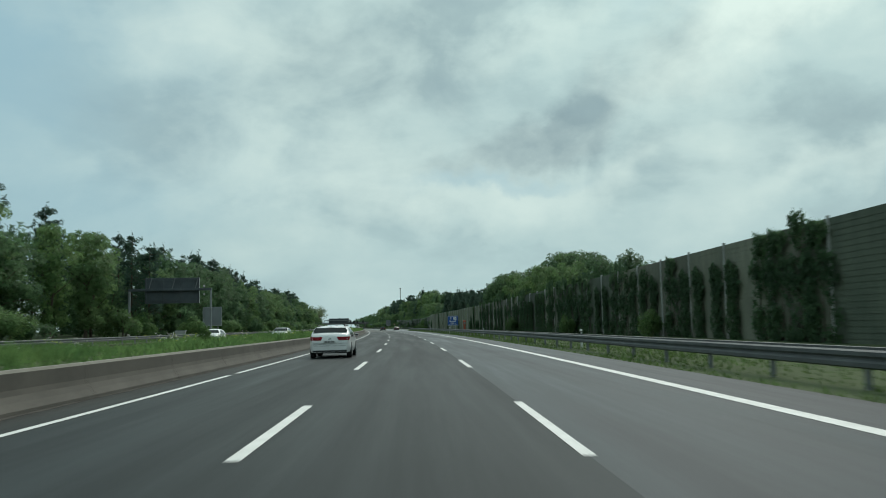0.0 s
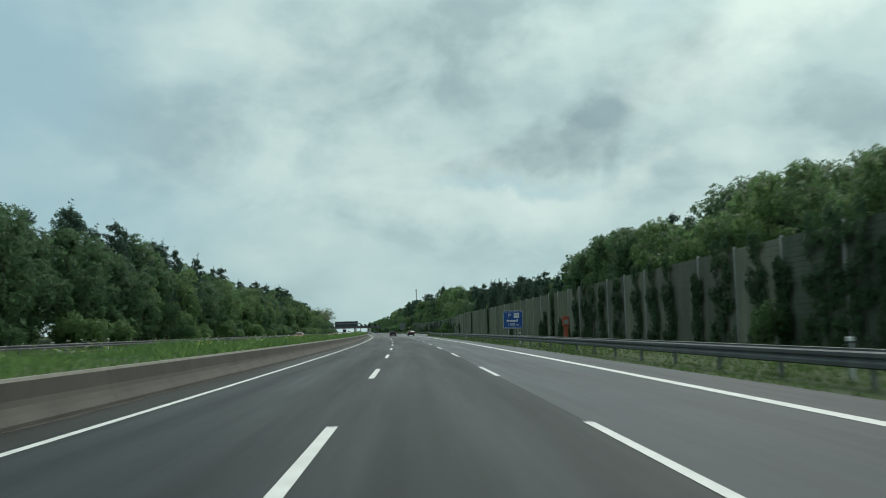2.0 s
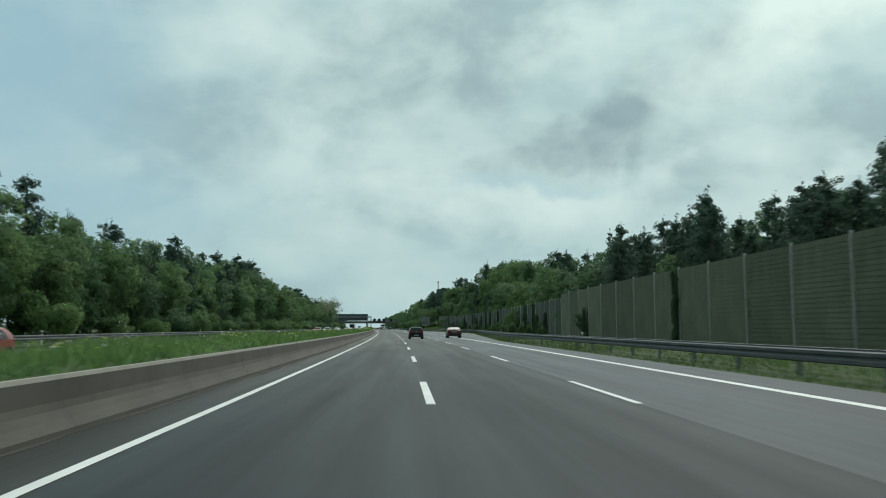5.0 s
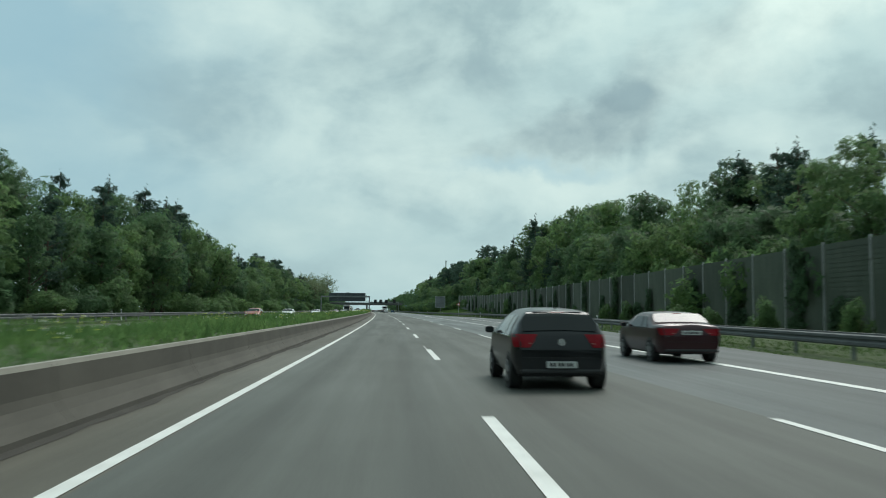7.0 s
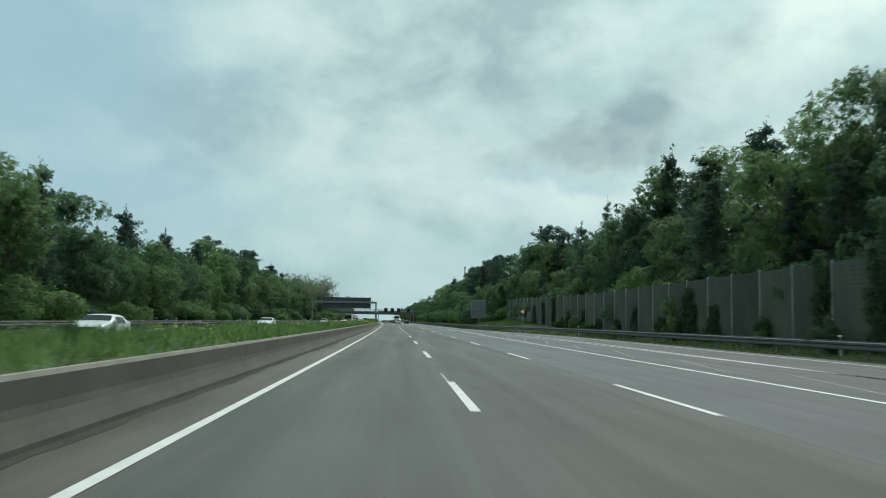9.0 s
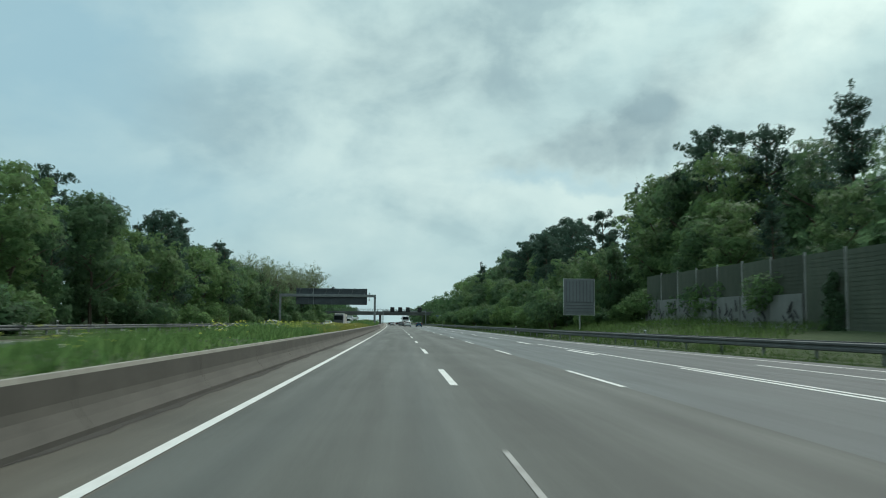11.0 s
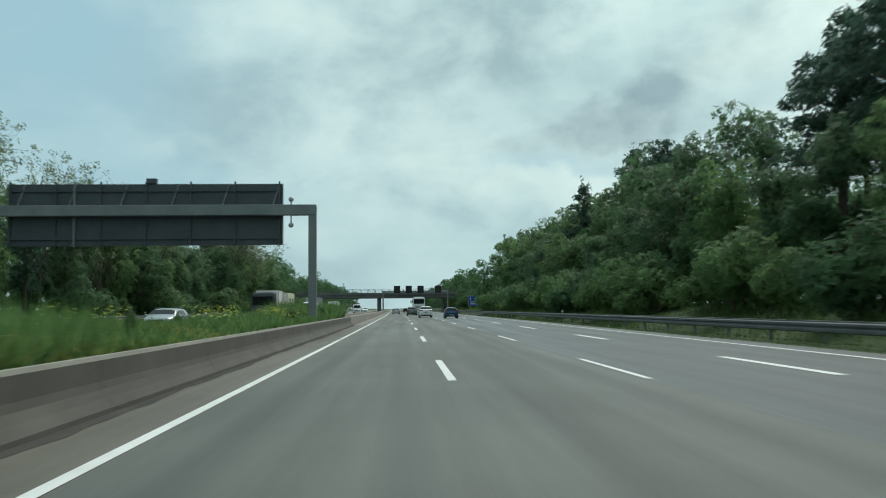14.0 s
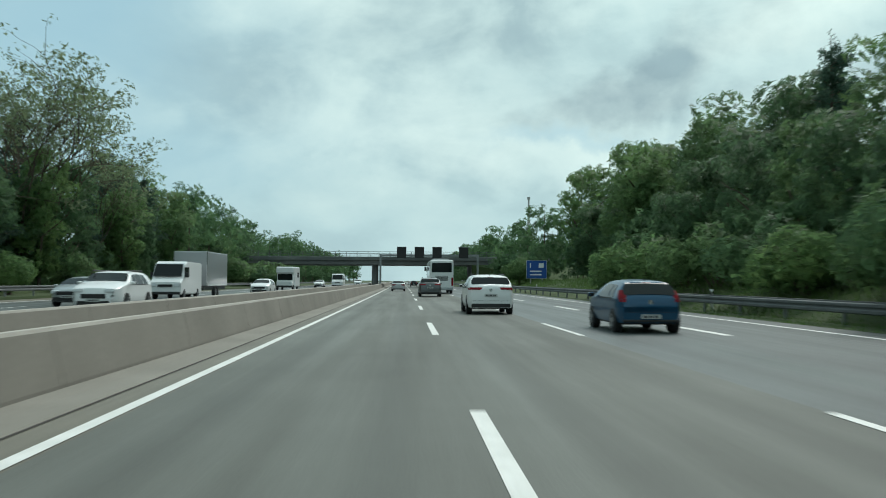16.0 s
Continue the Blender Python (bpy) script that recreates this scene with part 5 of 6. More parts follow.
def shell(shape):
    ys = sorted(set([0.0, 0.03] + [round(shape.length * i / 26, 3) for i in range(27)] + shape.ty))
    bm = bmesh.new()
    rows = []
    for y in ys:
        half = shape.section(min(max(y, 0.0), shape.length))
        ring = [(x, z) for x, z in half] + [(-x, z) for x, z in half[-2::-1]]
        rows.append([bm.verts.new((x, y, z)) for x, z in ring])
    n = len(rows[0])
    for a, b in zip(rows, rows[1:]):
        for j in range(n - 1):
            bm.faces.new((a[j], a[j + 1], b[j + 1], b[j]))
        bm.faces.new((a[n - 1], a[0], b[0], b[n - 1]))
    bm.faces.new(rows[0])
    bm.faces.new(rows[-1][::-1])
    bmesh.ops.recalc_face_normals(bm, faces=bm.faces)
    return bm


def side_pane(shape, sgn, y0, y1, z0, top_gap, slant0=0.0, slant1=0.0, off=0.008):
    """A side window: between belt and roof, its ends slanted, following the body's lean."""
    bm = bmesh.new()
    cols = []
    for i in range(7):
        f = i / 6
        col = []
        for j in range(5):
            g = j / 4
            y = (y0 + slant0 * g) * (1 - f) + (y1 - slant1 * g) * f
            z1 = min(shape.top(y) - top_gap, shape.roof - top_gap)
            z = z0 + (max(z1, z0 + 0.02) - z0) * g
            col.append(bm.verts.new((sgn * (shape.side(y, z) + off), y, z)))
        cols.append(col)
    for a, b in zip(cols, cols[1:]):
        for j in range(4):
            bm.faces.new((a[j], a[j + 1], b[j + 1], b[j]) if sgn < 0 else (a[j], b[j], b[j + 1], a[j + 1]))
    bmesh.ops.recalc_face_normals(bm, faces=bm.faces)
    return bm


def slope_pane(shape, y0, y1, inset, off=0.014):
    """Front or rear window on the top line between y0 and y1."""
    bm = bmesh.new()
    rows = []
    k = 1 if y1 > y0 else -1
    for i in range(7):
        y = y0 + (y1 - y0) * i / 6
        t = shape.top(y)
        w = (shape.side(y, t - 0.045) - inset) * (0.94 + 0.06 * math.sin(math.pi * (0.12 + 0.76 * i / 6)))
        slope = (shape.top(y + 0.02) - shape.top(y - 0.02)) / 0.04
        nn = Vector((0, -slope, 1)).normalized() * off
        rows.append([bm.verts.new((w * u, y + nn.y, t + 0.02 * (1 - abs(u)) + nn.z)) for u in (-1, -0.93, -0.5, 0, 0.5, 0.93, 1)])
    for a, b in zip(rows, rows[1:]):
        for j in range(6):
            bm.faces.new((a[j], a[j + 1], b[j + 1], b[j]))
    bmesh.ops.recalc_face_normals(bm, faces=bm.faces)
    return bm


def wheel(parent, x, y, r, sgn, width=0.2):
    bm = bmesh.new()
    bmesh.ops.create_cone(bm, cap_ends=True, segments=28, radius1=r, radius2=r, depth=width, matrix=pose(x, y, r, 0, 90, 0))
    ed = [e for e in bm.edges if len(e.link_faces) == 2 and any(len(f.verts) > 8 for f in e.link_faces)]
    bmesh.ops.bevel(bm, geom=ed, offset=0.03, segments=2, affect="EDGES")
    w = part("wheel", bm, TYRE, parent, "black tyre on an alloy rim")
    bm = bmesh.new()
    bmesh.ops.create_cone(bm, cap_ends=True, segments=24, radius1=r * 0.66, radius2=r * 0.66, depth=0.03, matrix=pose(x + sgn * (width / 2 - 0.012), y, r, 0, 90, 0))
    part("rim_disc", bm, TRIM, w)
    bm = bmesh.new()
    for i in range(5):
        box_into(bm, -0.012, 0.012, -0.045, 0.045, 0.02, r * 0.64, 0.0, pose(x + sgn * (width / 2 + 0.01), y, r) @ pose(0, 0, 0, 72 * i, 0, 0))
    tube_into(bm, (x + sgn * (width / 2 - 0.02), y, r), (x + sgn * (width / 2 + 0.02), y, r), 0.07, sides=14)
    part("rim", bm, RIM, w)


def make_car(name, label, colour, length, width, top, belt, roof, rear_glass, front_glass, panes, wheels, r, rear_lamps, front_lamps, group="", tumble=0.32, plate_z=0.62, black_bumper=0.0, estate=False):
    """A car at the origin, its rear bumper at y = 0 and its nose at +y."""
    sh = Shape(length, width, top, belt, roof, tumble)
    car = empty(name, Matrix(), label, "car", group)
    body = part("body", shell(sh), PAINTS[colour], car, smooth=True)
    mod = body.modifiers.new("edges", "EDGE_SPLIT")
    mod.split_angle = radians(38)
    part("rear_window", slope_pane(sh, *rear_glass, 0.05), GLASS, car, "dark tinted rear window", True)
    part("windscreen", slope_pane(sh, *front_glass, 0.05), GLASS, car, "dark reflecting windscreen", True)
    for sgn in (-1, 1):
        for y0, y1, s0, s1 in panes:
            part("side_window", side_pane(sh, sgn, y0, y1, belt + 0.02, 0.10, s0, s1), GLASS, car, smooth=True)
        part("window_trim", side_pane(sh, sgn, panes[0][0] - 0.04, panes[-1][1] + 0.04, belt - 0.012, roof - belt - 0.03, off=0.006), CHROME if colour in ("black", "silver") else TRIM, car)
        for y in wheels:
            wheel(car, sgn * (sh.side(y, 0.4) - 0.082), y, r, sgn)
            bm = bmesh.new()
            bmesh.ops.create_cone(bm, cap_ends=True, segments=28, radius1=r * 1.09, radius2=r * 1.09, depth=0.02, matrix=pose(sgn * (sh.side(y, 0.5) - 0.004), y, r * 1.05, 0, 90, 0))
            part("wheel_arch", bm, TRIM, car)
        # mirror
        my = front_glass[0] - 0.28 if front_glass[0] > front_glass[1] else front_glass[0] + 0.02
        my = min(front_glass) + 0.42
        mir = part("mirror", box_into(bmesh.new(), sgn * (sh.side(my, belt) + 0.10) - 0.075, sgn * (sh.side(my, belt) + 0.10) + 0.075, my - 0.06, my + 0.08, belt + 0.0, belt + 0.12, 0.03), PAINTS[colour] if colour != "black" else TRIM, car)
        part("mirror_glass", box(sgn * (sh.side(my, belt) + 0.10) - 0.06, sgn * (sh.side(my, belt) + 0.10) + 0.06, my - 0.066, my - 0.058, belt + 0.02, belt + 0.10), GLASS, mir)
        # lamps
        (z0, z1, w_in, wrap) = rear_lamps
        bm = bmesh.new()
        cols = []
        for i in range(4):
            f = i / 3
            z = z0 + (z1 - z0) * f
            y0 = sh.rear(z)
            xi = sh.side(y0, z)
            reach = w_in * (0.50 + 0.50 * f ** 0.8 if w_in < 0.4 else 0.8 + 0.2 * f)
            end = wrap * (0.55 + 0.45 * f)
            path = [(xi - reach, y0 - 0.014), (xi - reach * 0.5, y0 - 0.018), (xi - 0.03, y0 - 0.014), (sh.side(y0 + 0.05, z) + 0.014, y0 + 0.05), (sh.side(y0 + end, z) + 0.012, y0 + end)]
            cols.append([bm.verts.new((sgn * x, y, z)) for x, y in path])
        for p, q in zip(cols, cols[1:]):
            for i in range(4):
                bm.faces.new((p[i], p[i + 1], q[i + 1], q[i]))
        bmesh.ops.recalc_face_normals(bm, faces=bm.faces)
        lamp = part("tail_lamp", bm, LAMP_RED, car, "red tail lamp", True)
        zm = z0 + 0.3 * (z1 - z0)
        xm, ym = sh.side(sh.rear(zm), zm) - w_in * 0.55, sh.rear(zm)
        part("lamp_stripe", box_into(bmesh.new(), sgn * xm - 0.03, sgn * xm + 0.03, ym - 0.022, ym - 0.012, zm - 0.008, zm + 0.008), LAMP_PALE, lamp)
        (z0, z1, w_in) = front_lamps
        L = length
        xo = sh.side(L - 0.18, z0)
        bm = box_into(bmesh.new(), min(sgn * (xo - w_in), sgn * xo), max(sgn * (xo - w_in), sgn * xo), L - 0.34, L - 0.015, z0, z1, 0.02)
        part("headlamp", bm, LAMP_CLEAR, car, "clear headlamp")
    L = length
    part("grille", box(-0.42, 0.42, L - 0.05, L + 0.012, 0.50, 0.66, 0.015), TRIM, car)
    part("lower_grille", box(-0.55, 0.55, L - 0.05, L + 0.014, 0.26, 0.42, 0.015), TRIM, car)
    for y, lab in ((-0.026, "rear"), (L + 0.004, "front")):
        z = plate_z if lab == "rear" else 0.44
        p = part("number_plate", box(-0.235, 0.235, y, y + 0.02, z - 0.05, z + 0.05, 0.004), PLATE_WHITE, car, "white number plate with dark bars")
        yy = y - 0.002 if lab == "rear" else y + 0.02
        for x0, x1 in ((-0.19, -0.15), (-0.135, -0.095), (-0.06, -0.02), (-0.005, 0.035), (0.07, 0.11), (0.125, 0.165)):
            part("plate_bar", box(x0, x1, yy, yy + 0.002, z - 0.028, z + 0.028), TRIM, p)
    w = sh.side(0.06, 0.4)
    bm = box_into(bmesh.new(), -w * 0.96, w * 0.96, -0.02, 0.30, 0.25, 0.34 + black_bumper, 0.03)
    part("rear_bumper_trim", bm, TRIM, car)
    part("underbody", box(-width * 0.42, width * 0.42, 0.25, L - 0.25, 0.20, 0.32), TRIM, car)
    # hatch seam, badge, wiper, high brake light
    yb = float(np.interp(belt - 0.06, sh.tz[:5], sh.ty[:5]))
    bm = bmesh.new()
    bmesh.ops.create_cone(bm, cap_ends=True, segments=20, radius1=0.055, radius2=0.055, depth=0.014, matrix=pose(0, yb - 0.012, belt - 0.08, 90, 0, 0))
    part("badge", bm, CHROME, car)
    part("bumper_seam", box(-w * 0.9, w * 0.9, -0.006, 0.01, 0.50, 0.507), TRIM, car)
    yr = max(rear_glass)
    part("brake_light", box(-0.10, 0.10, yr - 0.045, yr - 0.02, sh.top(yr) + 0.008, sh.top(yr) + 0.022, 0.003), LAMP_RED, car)
    if yr < 0.6:
        part("roof_spoiler", box_into(bmesh.new(), -sh.half * 0.52, sh.half * 0.52, yr - 0.04, yr + 0.14, sh.top(yr) + 0.006, sh.top(yr) + 0.026, 0.01), PAINTS[colour], car)
    if roof < 1.7:
        part("aerial", tube_into(bmesh.new(), (0, yr + 0.16, sh.top(yr + 0.16)), (0, yr + 0.08, sh.top(yr + 0.16) + 0.08), 0.012, 0.005, 6), TRIM, car)
    if estate:
        for sgn in (-1, 1):
            part("roof_rail", box_into(bmesh.new(), sgn * (sh.half - 0.28) - 0.02, sgn * (sh.half - 0.28) + 0.02, yr + 0.2, yr + 2.1, roof + 0.0, roof + 0.045, 0.01), TRIM, car)
    return car


HATCH = dict(length=3.50, width=1.50, top=[(0.0, 0.60), (0.03, 0.76), (0.08, 0.86), (0.14, 0.92), (0.38, 1.16), (0.52, 1.215), (0.9, 1.245), (1.4, 1.26), (1.8, 1.24), (2.05, 1.19), (2.65, 0.91), (3.05, 0.81), (3.35, 0.70), (3.50, 0.50)],
             belt=0.82, roof=1.26, rear_glass=(0.115, 0.43), front_glass=(2.60, 2.08), panes=[(0.62, 1.08, 0.14, 0.0), (1.14, 2.25, 0.0, 0.42)], wheels=(0.56, 2.78), r=0.27,
             rear_lamps=(0.66, 0.86, 0.27, 0.30), front_lamps=(0.56, 0.70, 0.30), plate_z=0.40, tumble=0.46)
CLASSIC = dict(HATCH, rear_lamps=(0.74, 1.02, 0.13, 0.18), width=1.56)
ESTATE = dict(length=4.25, width=1.66, top=[(0.0, 0.66), (0.04, 0.84), (0.12, 0.95), (0.22, 1.0), (0.50, 1.20), (0.72, 1.255), (1.2, 1.28), (1.9, 1.29), (2.3, 1.27), (2.55, 1.22), (3.15, 0.92), (3.7, 0.82), (4.05, 0.72), (4.25, 0.52)],
              belt=0.85, roof=1.29, rear_glass=(0.23, 0.52), front_glass=(3.08, 2.58), panes=[(0.75, 1.4, 0.24, 0.0), (1.46, 2.05, 0.0, 0.0), (2.1, 2.85, 0.0, 0.42)], wheels=(0.80, 3.35), r=0.295,
              rear_lamps=(0.72, 0.86, 0.42, 0.26), front_lamps=(0.60, 0.72, 0.34), plate_z=0.66, estate=True)
SUV = dict(length=4.05, width=1.70, top=[(0.0, 0.74), (0.04, 0.94), (0.11, 1.04), (0.20, 1.09), (0.44, 1.33), (0.62, 1.40), (1.1, 1.435), (1.7, 1.45), (2.1, 1.43), (2.35, 1.38), (2.95, 1.05), (3.5, 0.95), (3.9, 0.84), (4.05, 0.62)],
           belt=0.97, roof=1.45, rear_glass=(0.20, 0.46), front_glass=(2.88, 2.38), panes=[(0.68, 1.2, 0.24, 0.0), (1.27, 1.95, 0.0, 0.0), (2.0, 2.65, 0.0, 0.38)], wheels=(0.76, 3.15), r=0.325,
           rear_lamps=(0.90, 0.99, 0.42, 0.36), front_lamps=(0.72, 0.84, 0.34), plate_z=0.70, black_bumper=0.07, estate=True)
SEDAN = dict(length=4.05, width=1.58, top=[(0.0, 0.66), (0.04, 0.84), (0.10, 0.895), (0.30, 0.91), (0.66, 0.925), (1.10, 1.16), (1.32, 1.20), (1.9, 1.22), (2.2, 1.20), (2.4, 1.16), (2.95, 0.89), (3.5, 0.80), (3.9, 0.70), (4.05, 0.52)],
             belt=0.82, roof=1.22, rear_glass=(0.70, 1.10), front_glass=(2.88, 2.42), panes=[(1.02, 1.5, 0.24, 0.0), (1.56, 2.55, 0.0, 0.36)], wheels=(0.78, 3.15), r=0.28,
             rear_lamps=(0.66, 0.82, 0.38, 0.22), front_lamps=(0.56, 0.68, 0.32), plate_z=0.72)

ALONG = "traffic on this carriageway"
AGAINST = "traffic on the opposite carriageway"


def drive(ob, s, d, opposite=False, z=0.0):
    """Puts a car on the road, its rear bumper at s; oncoming cars have their nose at s."""
    if opposite:
        L = max((v.co.y for v in ob.children[0].data.vertices), default=4)
        ob.matrix_world = stand(s + L, d, z, 180)
    else:
        ob.matrix_world = stand(s, d, z)
    return ob


drive(make_car("hatchback", "black five-door hatchback with red tail lamps on the middle lane", "black", group=ALONG, **HATCH), 260.7, 4.76)
drive(make_car("sedan", "old dark red four-door sedan in slow traffic", "red", group=ALONG, **SEDAN), 267.6, 9.3)
drive(make_car("estate_car", "white estate car with roof rails in the fast lane", "white", group=ALONG, **ESTATE), 33.6, 1.62)
drive(make_car("suv", "white sport utility car with black lower bumper", "white", group=ALONG, **SUV), 622.0, 5.7)
drive(make_car("hatchback", "blue hatchback with red tail lamps in slow traffic", "blue", group=ALONG, **CLASSIC), 611.2, 8.35)
drive(make_car("sedan", "silver sedan far ahead in the fast lane", "silver", group=ALONG, **SEDAN), 688.5, 1.85)
drive(make_car("suv", "dark grey sport utility car behind the coach", "grey", group=ALONG, **SUV), 655.0, 4.5)
drive(make_car("hatchback", "dark hatchback in the distance ahead", "black", group=ALONG, **HATCH), 770.0, 4.9)
drive(make_car("sedan", "dark red sedan in the distance ahead", "red", group=ALONG, **SEDAN), 800.0, 1.7)
drive(make_car("estate_car", "white estate car in the distance ahead", "white", group=ALONG, **ESTATE), 835.0, 5.0)
# oncoming
for name, label, colour, form, s, d in (
        ("suv", "white sport utility car driving towards the camera", "white", SUV, 624.0, -8.0),
        ("hatchback", "pale silver hatchback beside the white utility car", "silver", HATCH, 629.5, -11.3),
        ("hatchback", "white small car behind the trailer", "white", HATCH, 659.0, -8.6),
        ("sedan", "white sedan half hidden behind the median grass", "white", SEDAN, 362.0, -11.3),
        ("sedan", "white saloon car in the distance behind the grass", "white", SEDAN, 413.0, -11.5),
        ("hatchback", "red and white hatchback behind the median grass", "bright_red", HATCH, 333.0, -11.3),
        ("hatchback", "rosy silver hatchback behind the dry median grass", "mauve", HATCH, 490.0, -11.3),
        ("estate_car", "silver estate car behind the median grass", "silver", ESTATE, 566.0, -11.3),
        ("hatchback", "white small car on the far side of the median", "white", HATCH, 72.0, -11.3),
        ("estate_car", "pale estate car on the far side of the median", "silver", ESTATE, 90.0, -8.0),
        ("hatchback", "red hatchback with white roof on the far side", "bright_red", HATCH, 203.0, -11.3),
        ("sedan", "silver sedan under the sign gantry", "silver", SEDAN, 640.0, -14.6),
        ("sedan", "white sedan beyond the bridge", "white", SEDAN, 731.0, -11.4),
        ("suv", "white utility car in the distance", "white", SUV, 790.0, -8.0),
        ("hatchback", "pale hatchback in the far distance", "silver", HATCH, 860.0, -11.3)):
    drive(make_car(name, label, colour, group=AGAINST, **form), s, d, True, 0.06)


def coach(s, d):
    c = empty("coach", stand(s, d), "white touring coach seen from behind", "bus", ALONG)
    bm = box_into(bmesh.new(), -1.13, 1.13, 0.0, 10.6, 0.35, 3.25, 0.14)
    part("body", bm, PAINTS["white"], c)
    part("rear_window", box_into(bmesh.new(), -0.95, 0.95, -0.02, 0.03, 2.05, 2.95, 0.012), GLASS, c)
    for x in (-1, 1):
        part("side_window", box_into(bmesh.new(), x * 1.135 - 0.012, x * 1.135 + 0.012, 0.5, 10.2, 1.75, 2.75, 0.01), GLASS, c)
        part("tail_lamp", box_into(bmesh.new(), x * 1.0 - 0.09, x * 1.0 + 0.09, -0.03, 0.02, 0.75, 1.55, 0.02), LAMP_RED, c)
        for y in (2.2, 8.4):
            wheel(c, x * 1.0, y, 0.46, x, 0.26)
        part("mirror", box_into(bmesh.new(), x * 1.3 - 0.1, x * 1.3 + 0.1, 10.3, 10.5, 2.3, 2.75, 0.03), TRIM, c)
    for i in range(5):
        part("vent", box(-0.6, 0.6, -0.015, 0.0, 1.25 + 0.1 * i, 1.30 + 0.1 * i), TRIM, c)
    part("bumper", box_into(bmesh.new(), -1.1, 1.1, -0.04, 0.3, 0.35, 0.62, 0.04), PAINTS["silver"], c)
    part("roof_unit", box_into(bmesh.new(), -0.75, 0.75, 2.0, 5.0, 3.2, 3.4, 0.06), PAINTS["silver"], c)


coach(671.0, 6.1)


def delivery_van(s, d, z, label, name="delivery_van", trailer=False):
    """A van that comes towards the camera, nose at s."""
    v = empty(name, stand(s + 5.0, d, z, 180), label, "van", AGAINST)
    bm = bmesh.new()
    prof = [(0.0, 0.3), (0.0, 2.2), (3.5, 2.25), (3.9, 2.1), (4.45, 1.25), (4.95, 1.0), (5.0, 0.3)]
    left = [bm.verts.new((-0.9, y, q)) for y, q in prof]
    right = [bm.verts.new((0.9, y, q)) for y, q in prof]
    bm.faces.new(left)
    bm.faces.new(right[::-1])
    for i in range(len(prof)):
        j = (i + 1) % len(prof)
        bm.faces.new((left[i], right[i], right[j], left[j]))
    bmesh.ops.recalc_face_normals(bm, faces=bm.faces)
    bmesh.ops.bevel(bm, geom=list(bm.edges), offset=0.06, segments=2, affect="EDGES")
    part("body", bm, PAINTS["white"], v)
    bm = bmesh.new()
    q = [bm.verts.new(p) for p in ((-0.78, 4.0, 2.03), (0.78, 4.0, 2.03), (0.82, 4.45, 1.33), (-0.82, 4.45, 1.33))]
    bm.faces.new(q)
    bmesh.ops.translate(bm, verts=q, vec=(0, 0.06, 0.05))
    bmesh.ops.solidify(bm, geom=list(bm.faces), thickness=0.02)
    part("windscreen", bm, GLASS, v)
    for x in (-1, 1):
        part("side_window", box_into(bmesh.new(), x * 0.905 - 0.01, x * 0.905 + 0.01, 3.15, 4.15, 1.3, 1.9, 0.008), GLASS, v)
        part("headlamp", box_into(bmesh.new(), x * 0.68 - 0.16, x * 0.68 + 0.16, 4.85, 5.01, 0.75, 0.98, 0.02), LAMP_CLEAR, v)
        part("mirror", box_into(bmesh.new(), x * 1.02 - 0.09, x * 1.02 + 0.09, 4.0, 4.12, 1.3, 1.6, 0.02), TRIM, v)
        for y in (1.0, 4.15):
            wheel(v, x * 0.8, y, 0.32, x)
    part("bumper", box_into(bmesh.new(), -0.88, 0.88, 4.9, 5.06, 0.3, 0.46, 0.03), TRIM, v)
    part("grille", box(-0.42, 0.42, 4.98, 5.015, 0.74, 0.88), TRIM, v)


delivery_van(640.5, -11.3, 0.06, "white delivery van pulling a box trailer")
delivery_van(724.0, -8.0, 0.06, "white van in the distance on the opposite lanes")


def box_trailer(s, d):
    t = empty("box_trailer", stand(s, d, 0.06), "tall pale grey box trailer behind the van", "trailer", AGAINST)
    part("box", box_into(bmesh.new(), -1.05, 1.05, 0, 6.2, 0.75, 3.0, 0.03), PAINTS["silver"], t)
    part("frame", box(-0.9, 0.9, -0.2, 6.2, 0.5, 0.75), TRIM, t)
    for x in (-1, 1):
        for y in (2.6, 3.4):
            wheel(t, x * 0.95, y, 0.33, x)
        part("corner_post", box(x * 1.06 - 0.02, x * 1.06 + 0.02, -0.01, 0.1, 0.75, 3.0), CHROME, t)
    part("drawbar", box(-0.06, 0.06, -0.55, 0.0, 0.45, 0.55), TRIM, t)


box_trailer(646.2, -11.3)


def motorhome(s, d):
    m = empty("motorhome", stand(s + 6.0, d, 0.06, 180), "white motorhome with an overcab roof", "motorhome", AGAINST)
    part("body", box_into(bmesh.new(), -1.05, 1.05, 0, 4.6, 0.4, 2.75, 0.08), PAINTS["white"], m)
    part("overcab", box_into(bmesh.new(), -1.03, 1.03, 4.55, 5.7, 1.95, 2.75, 0.15), PAINTS["white"], m)
    part("cab", box_into(bmesh.new(), -0.93, 0.93, 4.55, 5.3, 0.4, 1.98, 0.06), PAINTS["white"], m)
    part("nose", box_into(bmesh.new(), -0.92, 0.92, 5.25, 6.0, 0.35, 1.12, 0.1), PAINTS["white"], m)
    part("windscreen", box_into(bmesh.new(), -0.85, 0.85, 5.29, 5.33, 1.18, 1.9, 0.01), GLASS, m)
    for x in (-1, 1):
        part("side_window", box(x * 1.055 - 0.01, x * 1.055 + 0.01, 1.0, 2.4, 1.5, 2.1), GLASS, m)
        part("headlamp", box_into(bmesh.new(), x * 0.7 - 0.15, x * 0.7 + 0.15, 5.9, 6.02, 0.75, 0.95, 0.02), LAMP_CLEAR, m)
        for y in (1.2, 5.2):
            wheel(m, x * 0.9, y, 0.32, x)
    part("bumper", box_into(bmesh.new(), -0.9, 0.9, 5.9, 6.06, 0.32, 0.55, 0.03), TRIM, m)


motorhome(689.0, -11.4)

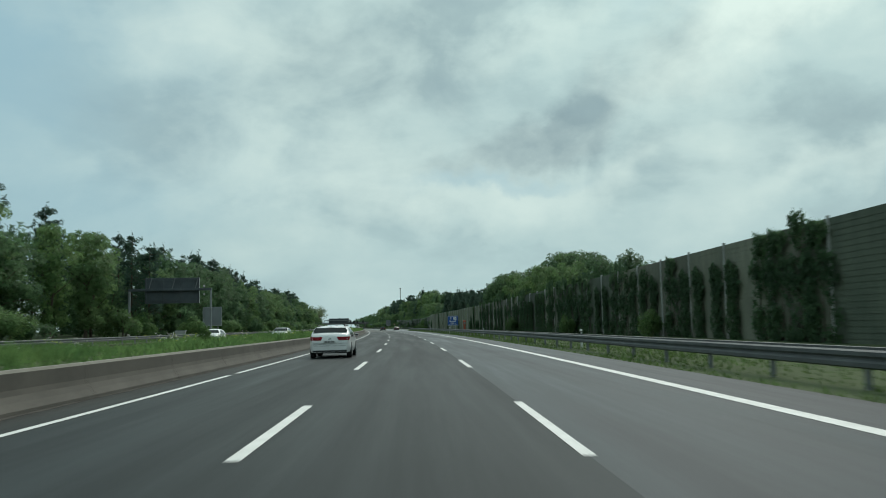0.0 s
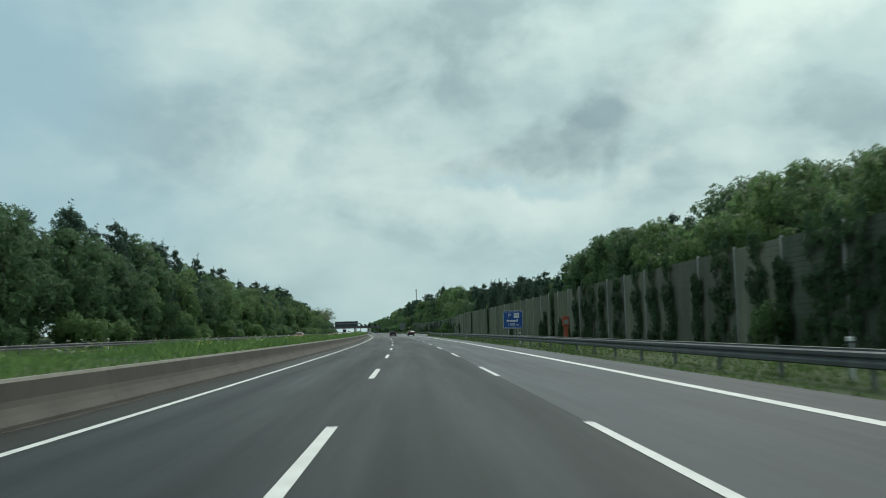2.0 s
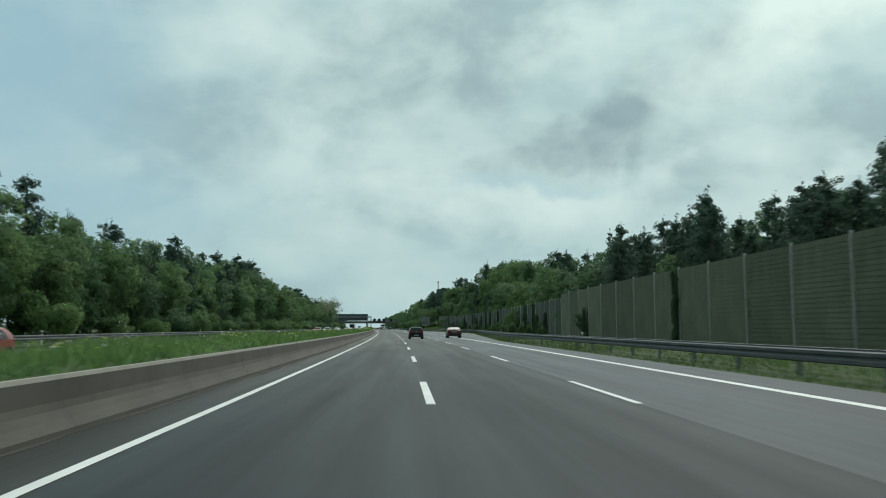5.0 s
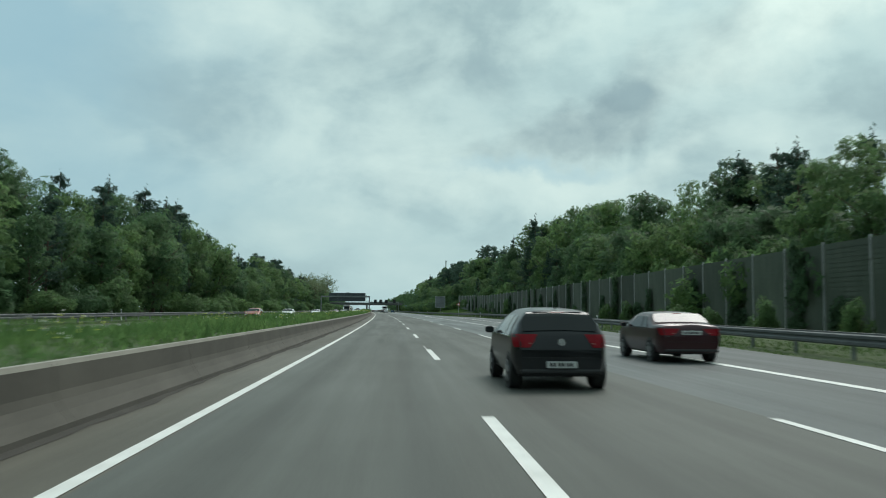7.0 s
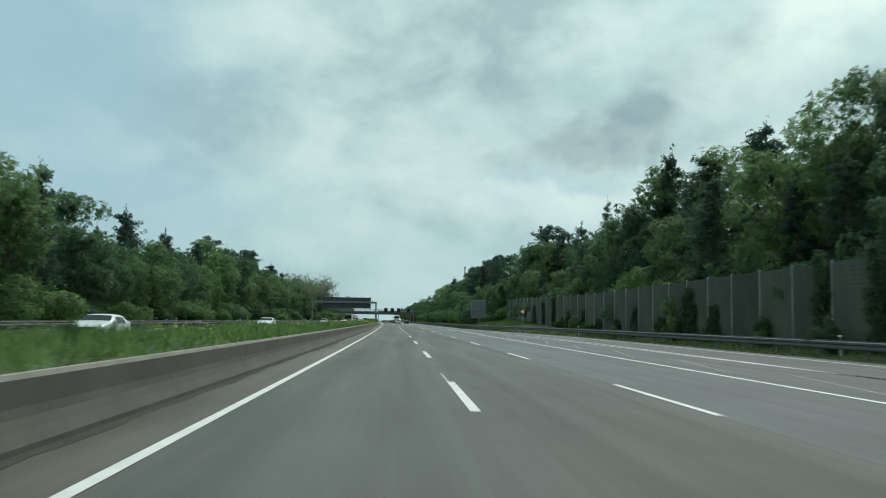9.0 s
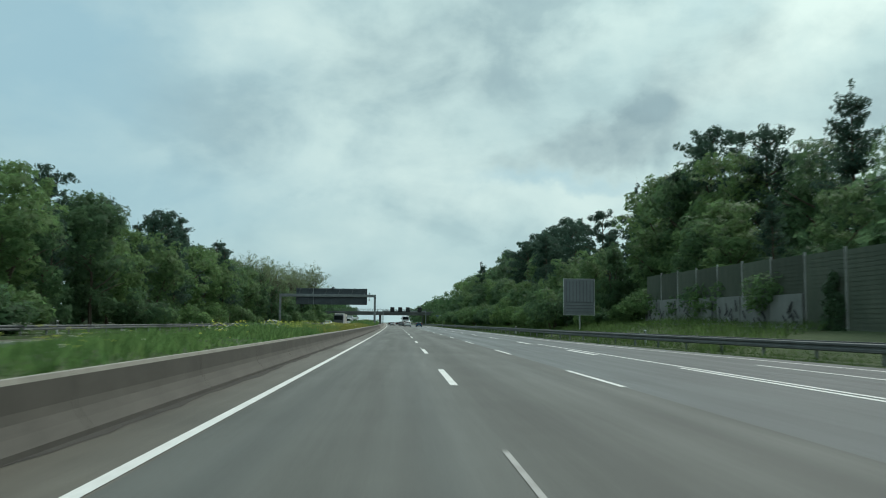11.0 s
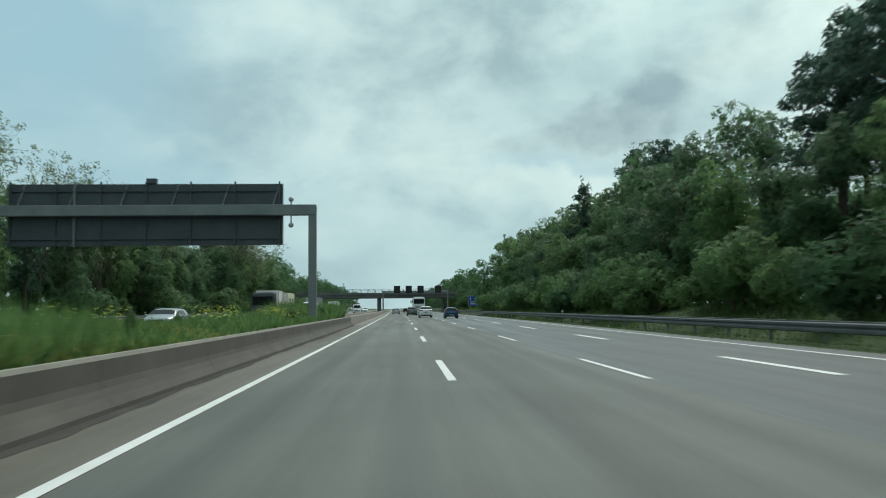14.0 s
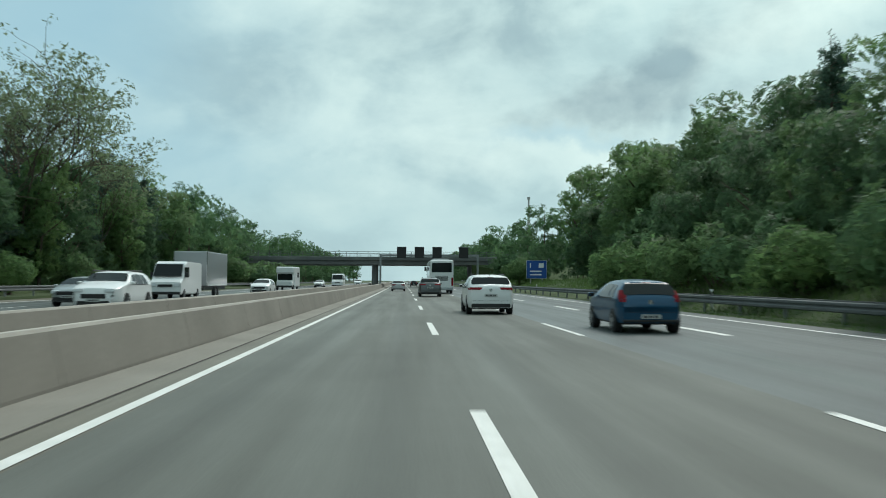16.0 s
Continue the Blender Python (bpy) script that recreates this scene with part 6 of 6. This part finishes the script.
CREAM = mottled("cream_cabin_panel", (0.50, 0.47, 0.36), (0.60, 0.57, 0.45), 0.7, 15, 0.7)
CABIN_WHITE = mottled("white_cabin_panel", (0.55, 0.55, 0.53), (0.68, 0.68, 0.66), 0.7, 15, 0.7)
CABIN_GREY = mottled("grey_cabin_panel", (0.30, 0.30, 0.27), (0.38, 0.38, 0.34), 0.7, 15, 0.8)


def cabin_truck(s, d):
    """A lorry that comes towards the camera with site cabins on its bed and trailer; nose at s, tail at s + 17."""
    t = empty("lorry", stand(s + 16.6, d, 0.06, 180), "dark lorry that carries cream and white site cabins", "lorry", AGAINST)
    part("chassis", box(-0.95, 0.95, 0.2, 16.0, 0.3, 0.49), TRIM, t)
    cab = part("cab", box_into(bmesh.new(), -1.1, 1.1, 14.6, 16.5, 0.5, 2.9, 0.1), PAINTS["grey"], t)
    part("windscreen", box_into(bmesh.new(), -1.0, 1.0, 16.49, 16.53, 1.6, 2.5, 0.01), GLASS, cab)
    for x in (-1, 1):
        part("side_window", box(x * 1.105 - 0.01, x * 1.105 + 0.01, 15.4, 16.3, 1.65, 2.35), GLASS, cab)
        for y in (1.6, 2.7, 7.6, 11.2, 15.6):
            wheel(t, x * 0.98, y, 0.44, x, 0.26)
    rear = part("rear_cabin", box_into(bmesh.new(), -1.1, 1.1, 0.0, 5.6, 0.5, 3.05, 0.03), CREAM, t, "cream site cabin with two small windows")
    mid = part("middle_cabin", box_into(bmesh.new(), -1.08, 1.08, 6.4, 9.0, 0.5, 3.0, 0.03), CABIN_GREY, t, "ribbed grey site cabin")
    front = part("front_cabin", box_into(bmesh.new(), -1.1, 1.1, 9.6, 13.9, 0.6, 3.15, 0.03), CABIN_WHITE, t, "white site cabin with lashing straps")
    for y in (1.4, 3.9):
        part("window", box(1.098, 1.115, y - 0.38, y + 0.38, 1.85, 2.45), GLASS, rear)
        part("window", box(-1.115, -1.098, y - 0.38, y + 0.38, 1.85, 2.45), GLASS, rear)
    for z in (1.3, 1.75, 2.2, 2.65):
        part("rib", box(-1.1, 1.1, 6.38, 9.02, z, z + 0.06), CABIN_WHITE, mid)
    for y in (10.2, 13.2):
        part("strap", box(-1.125, 1.125, y, y + 0.06, 0.9, 3.17), LAMP_RED, front)


cabin_truck(599.0, -11.4)
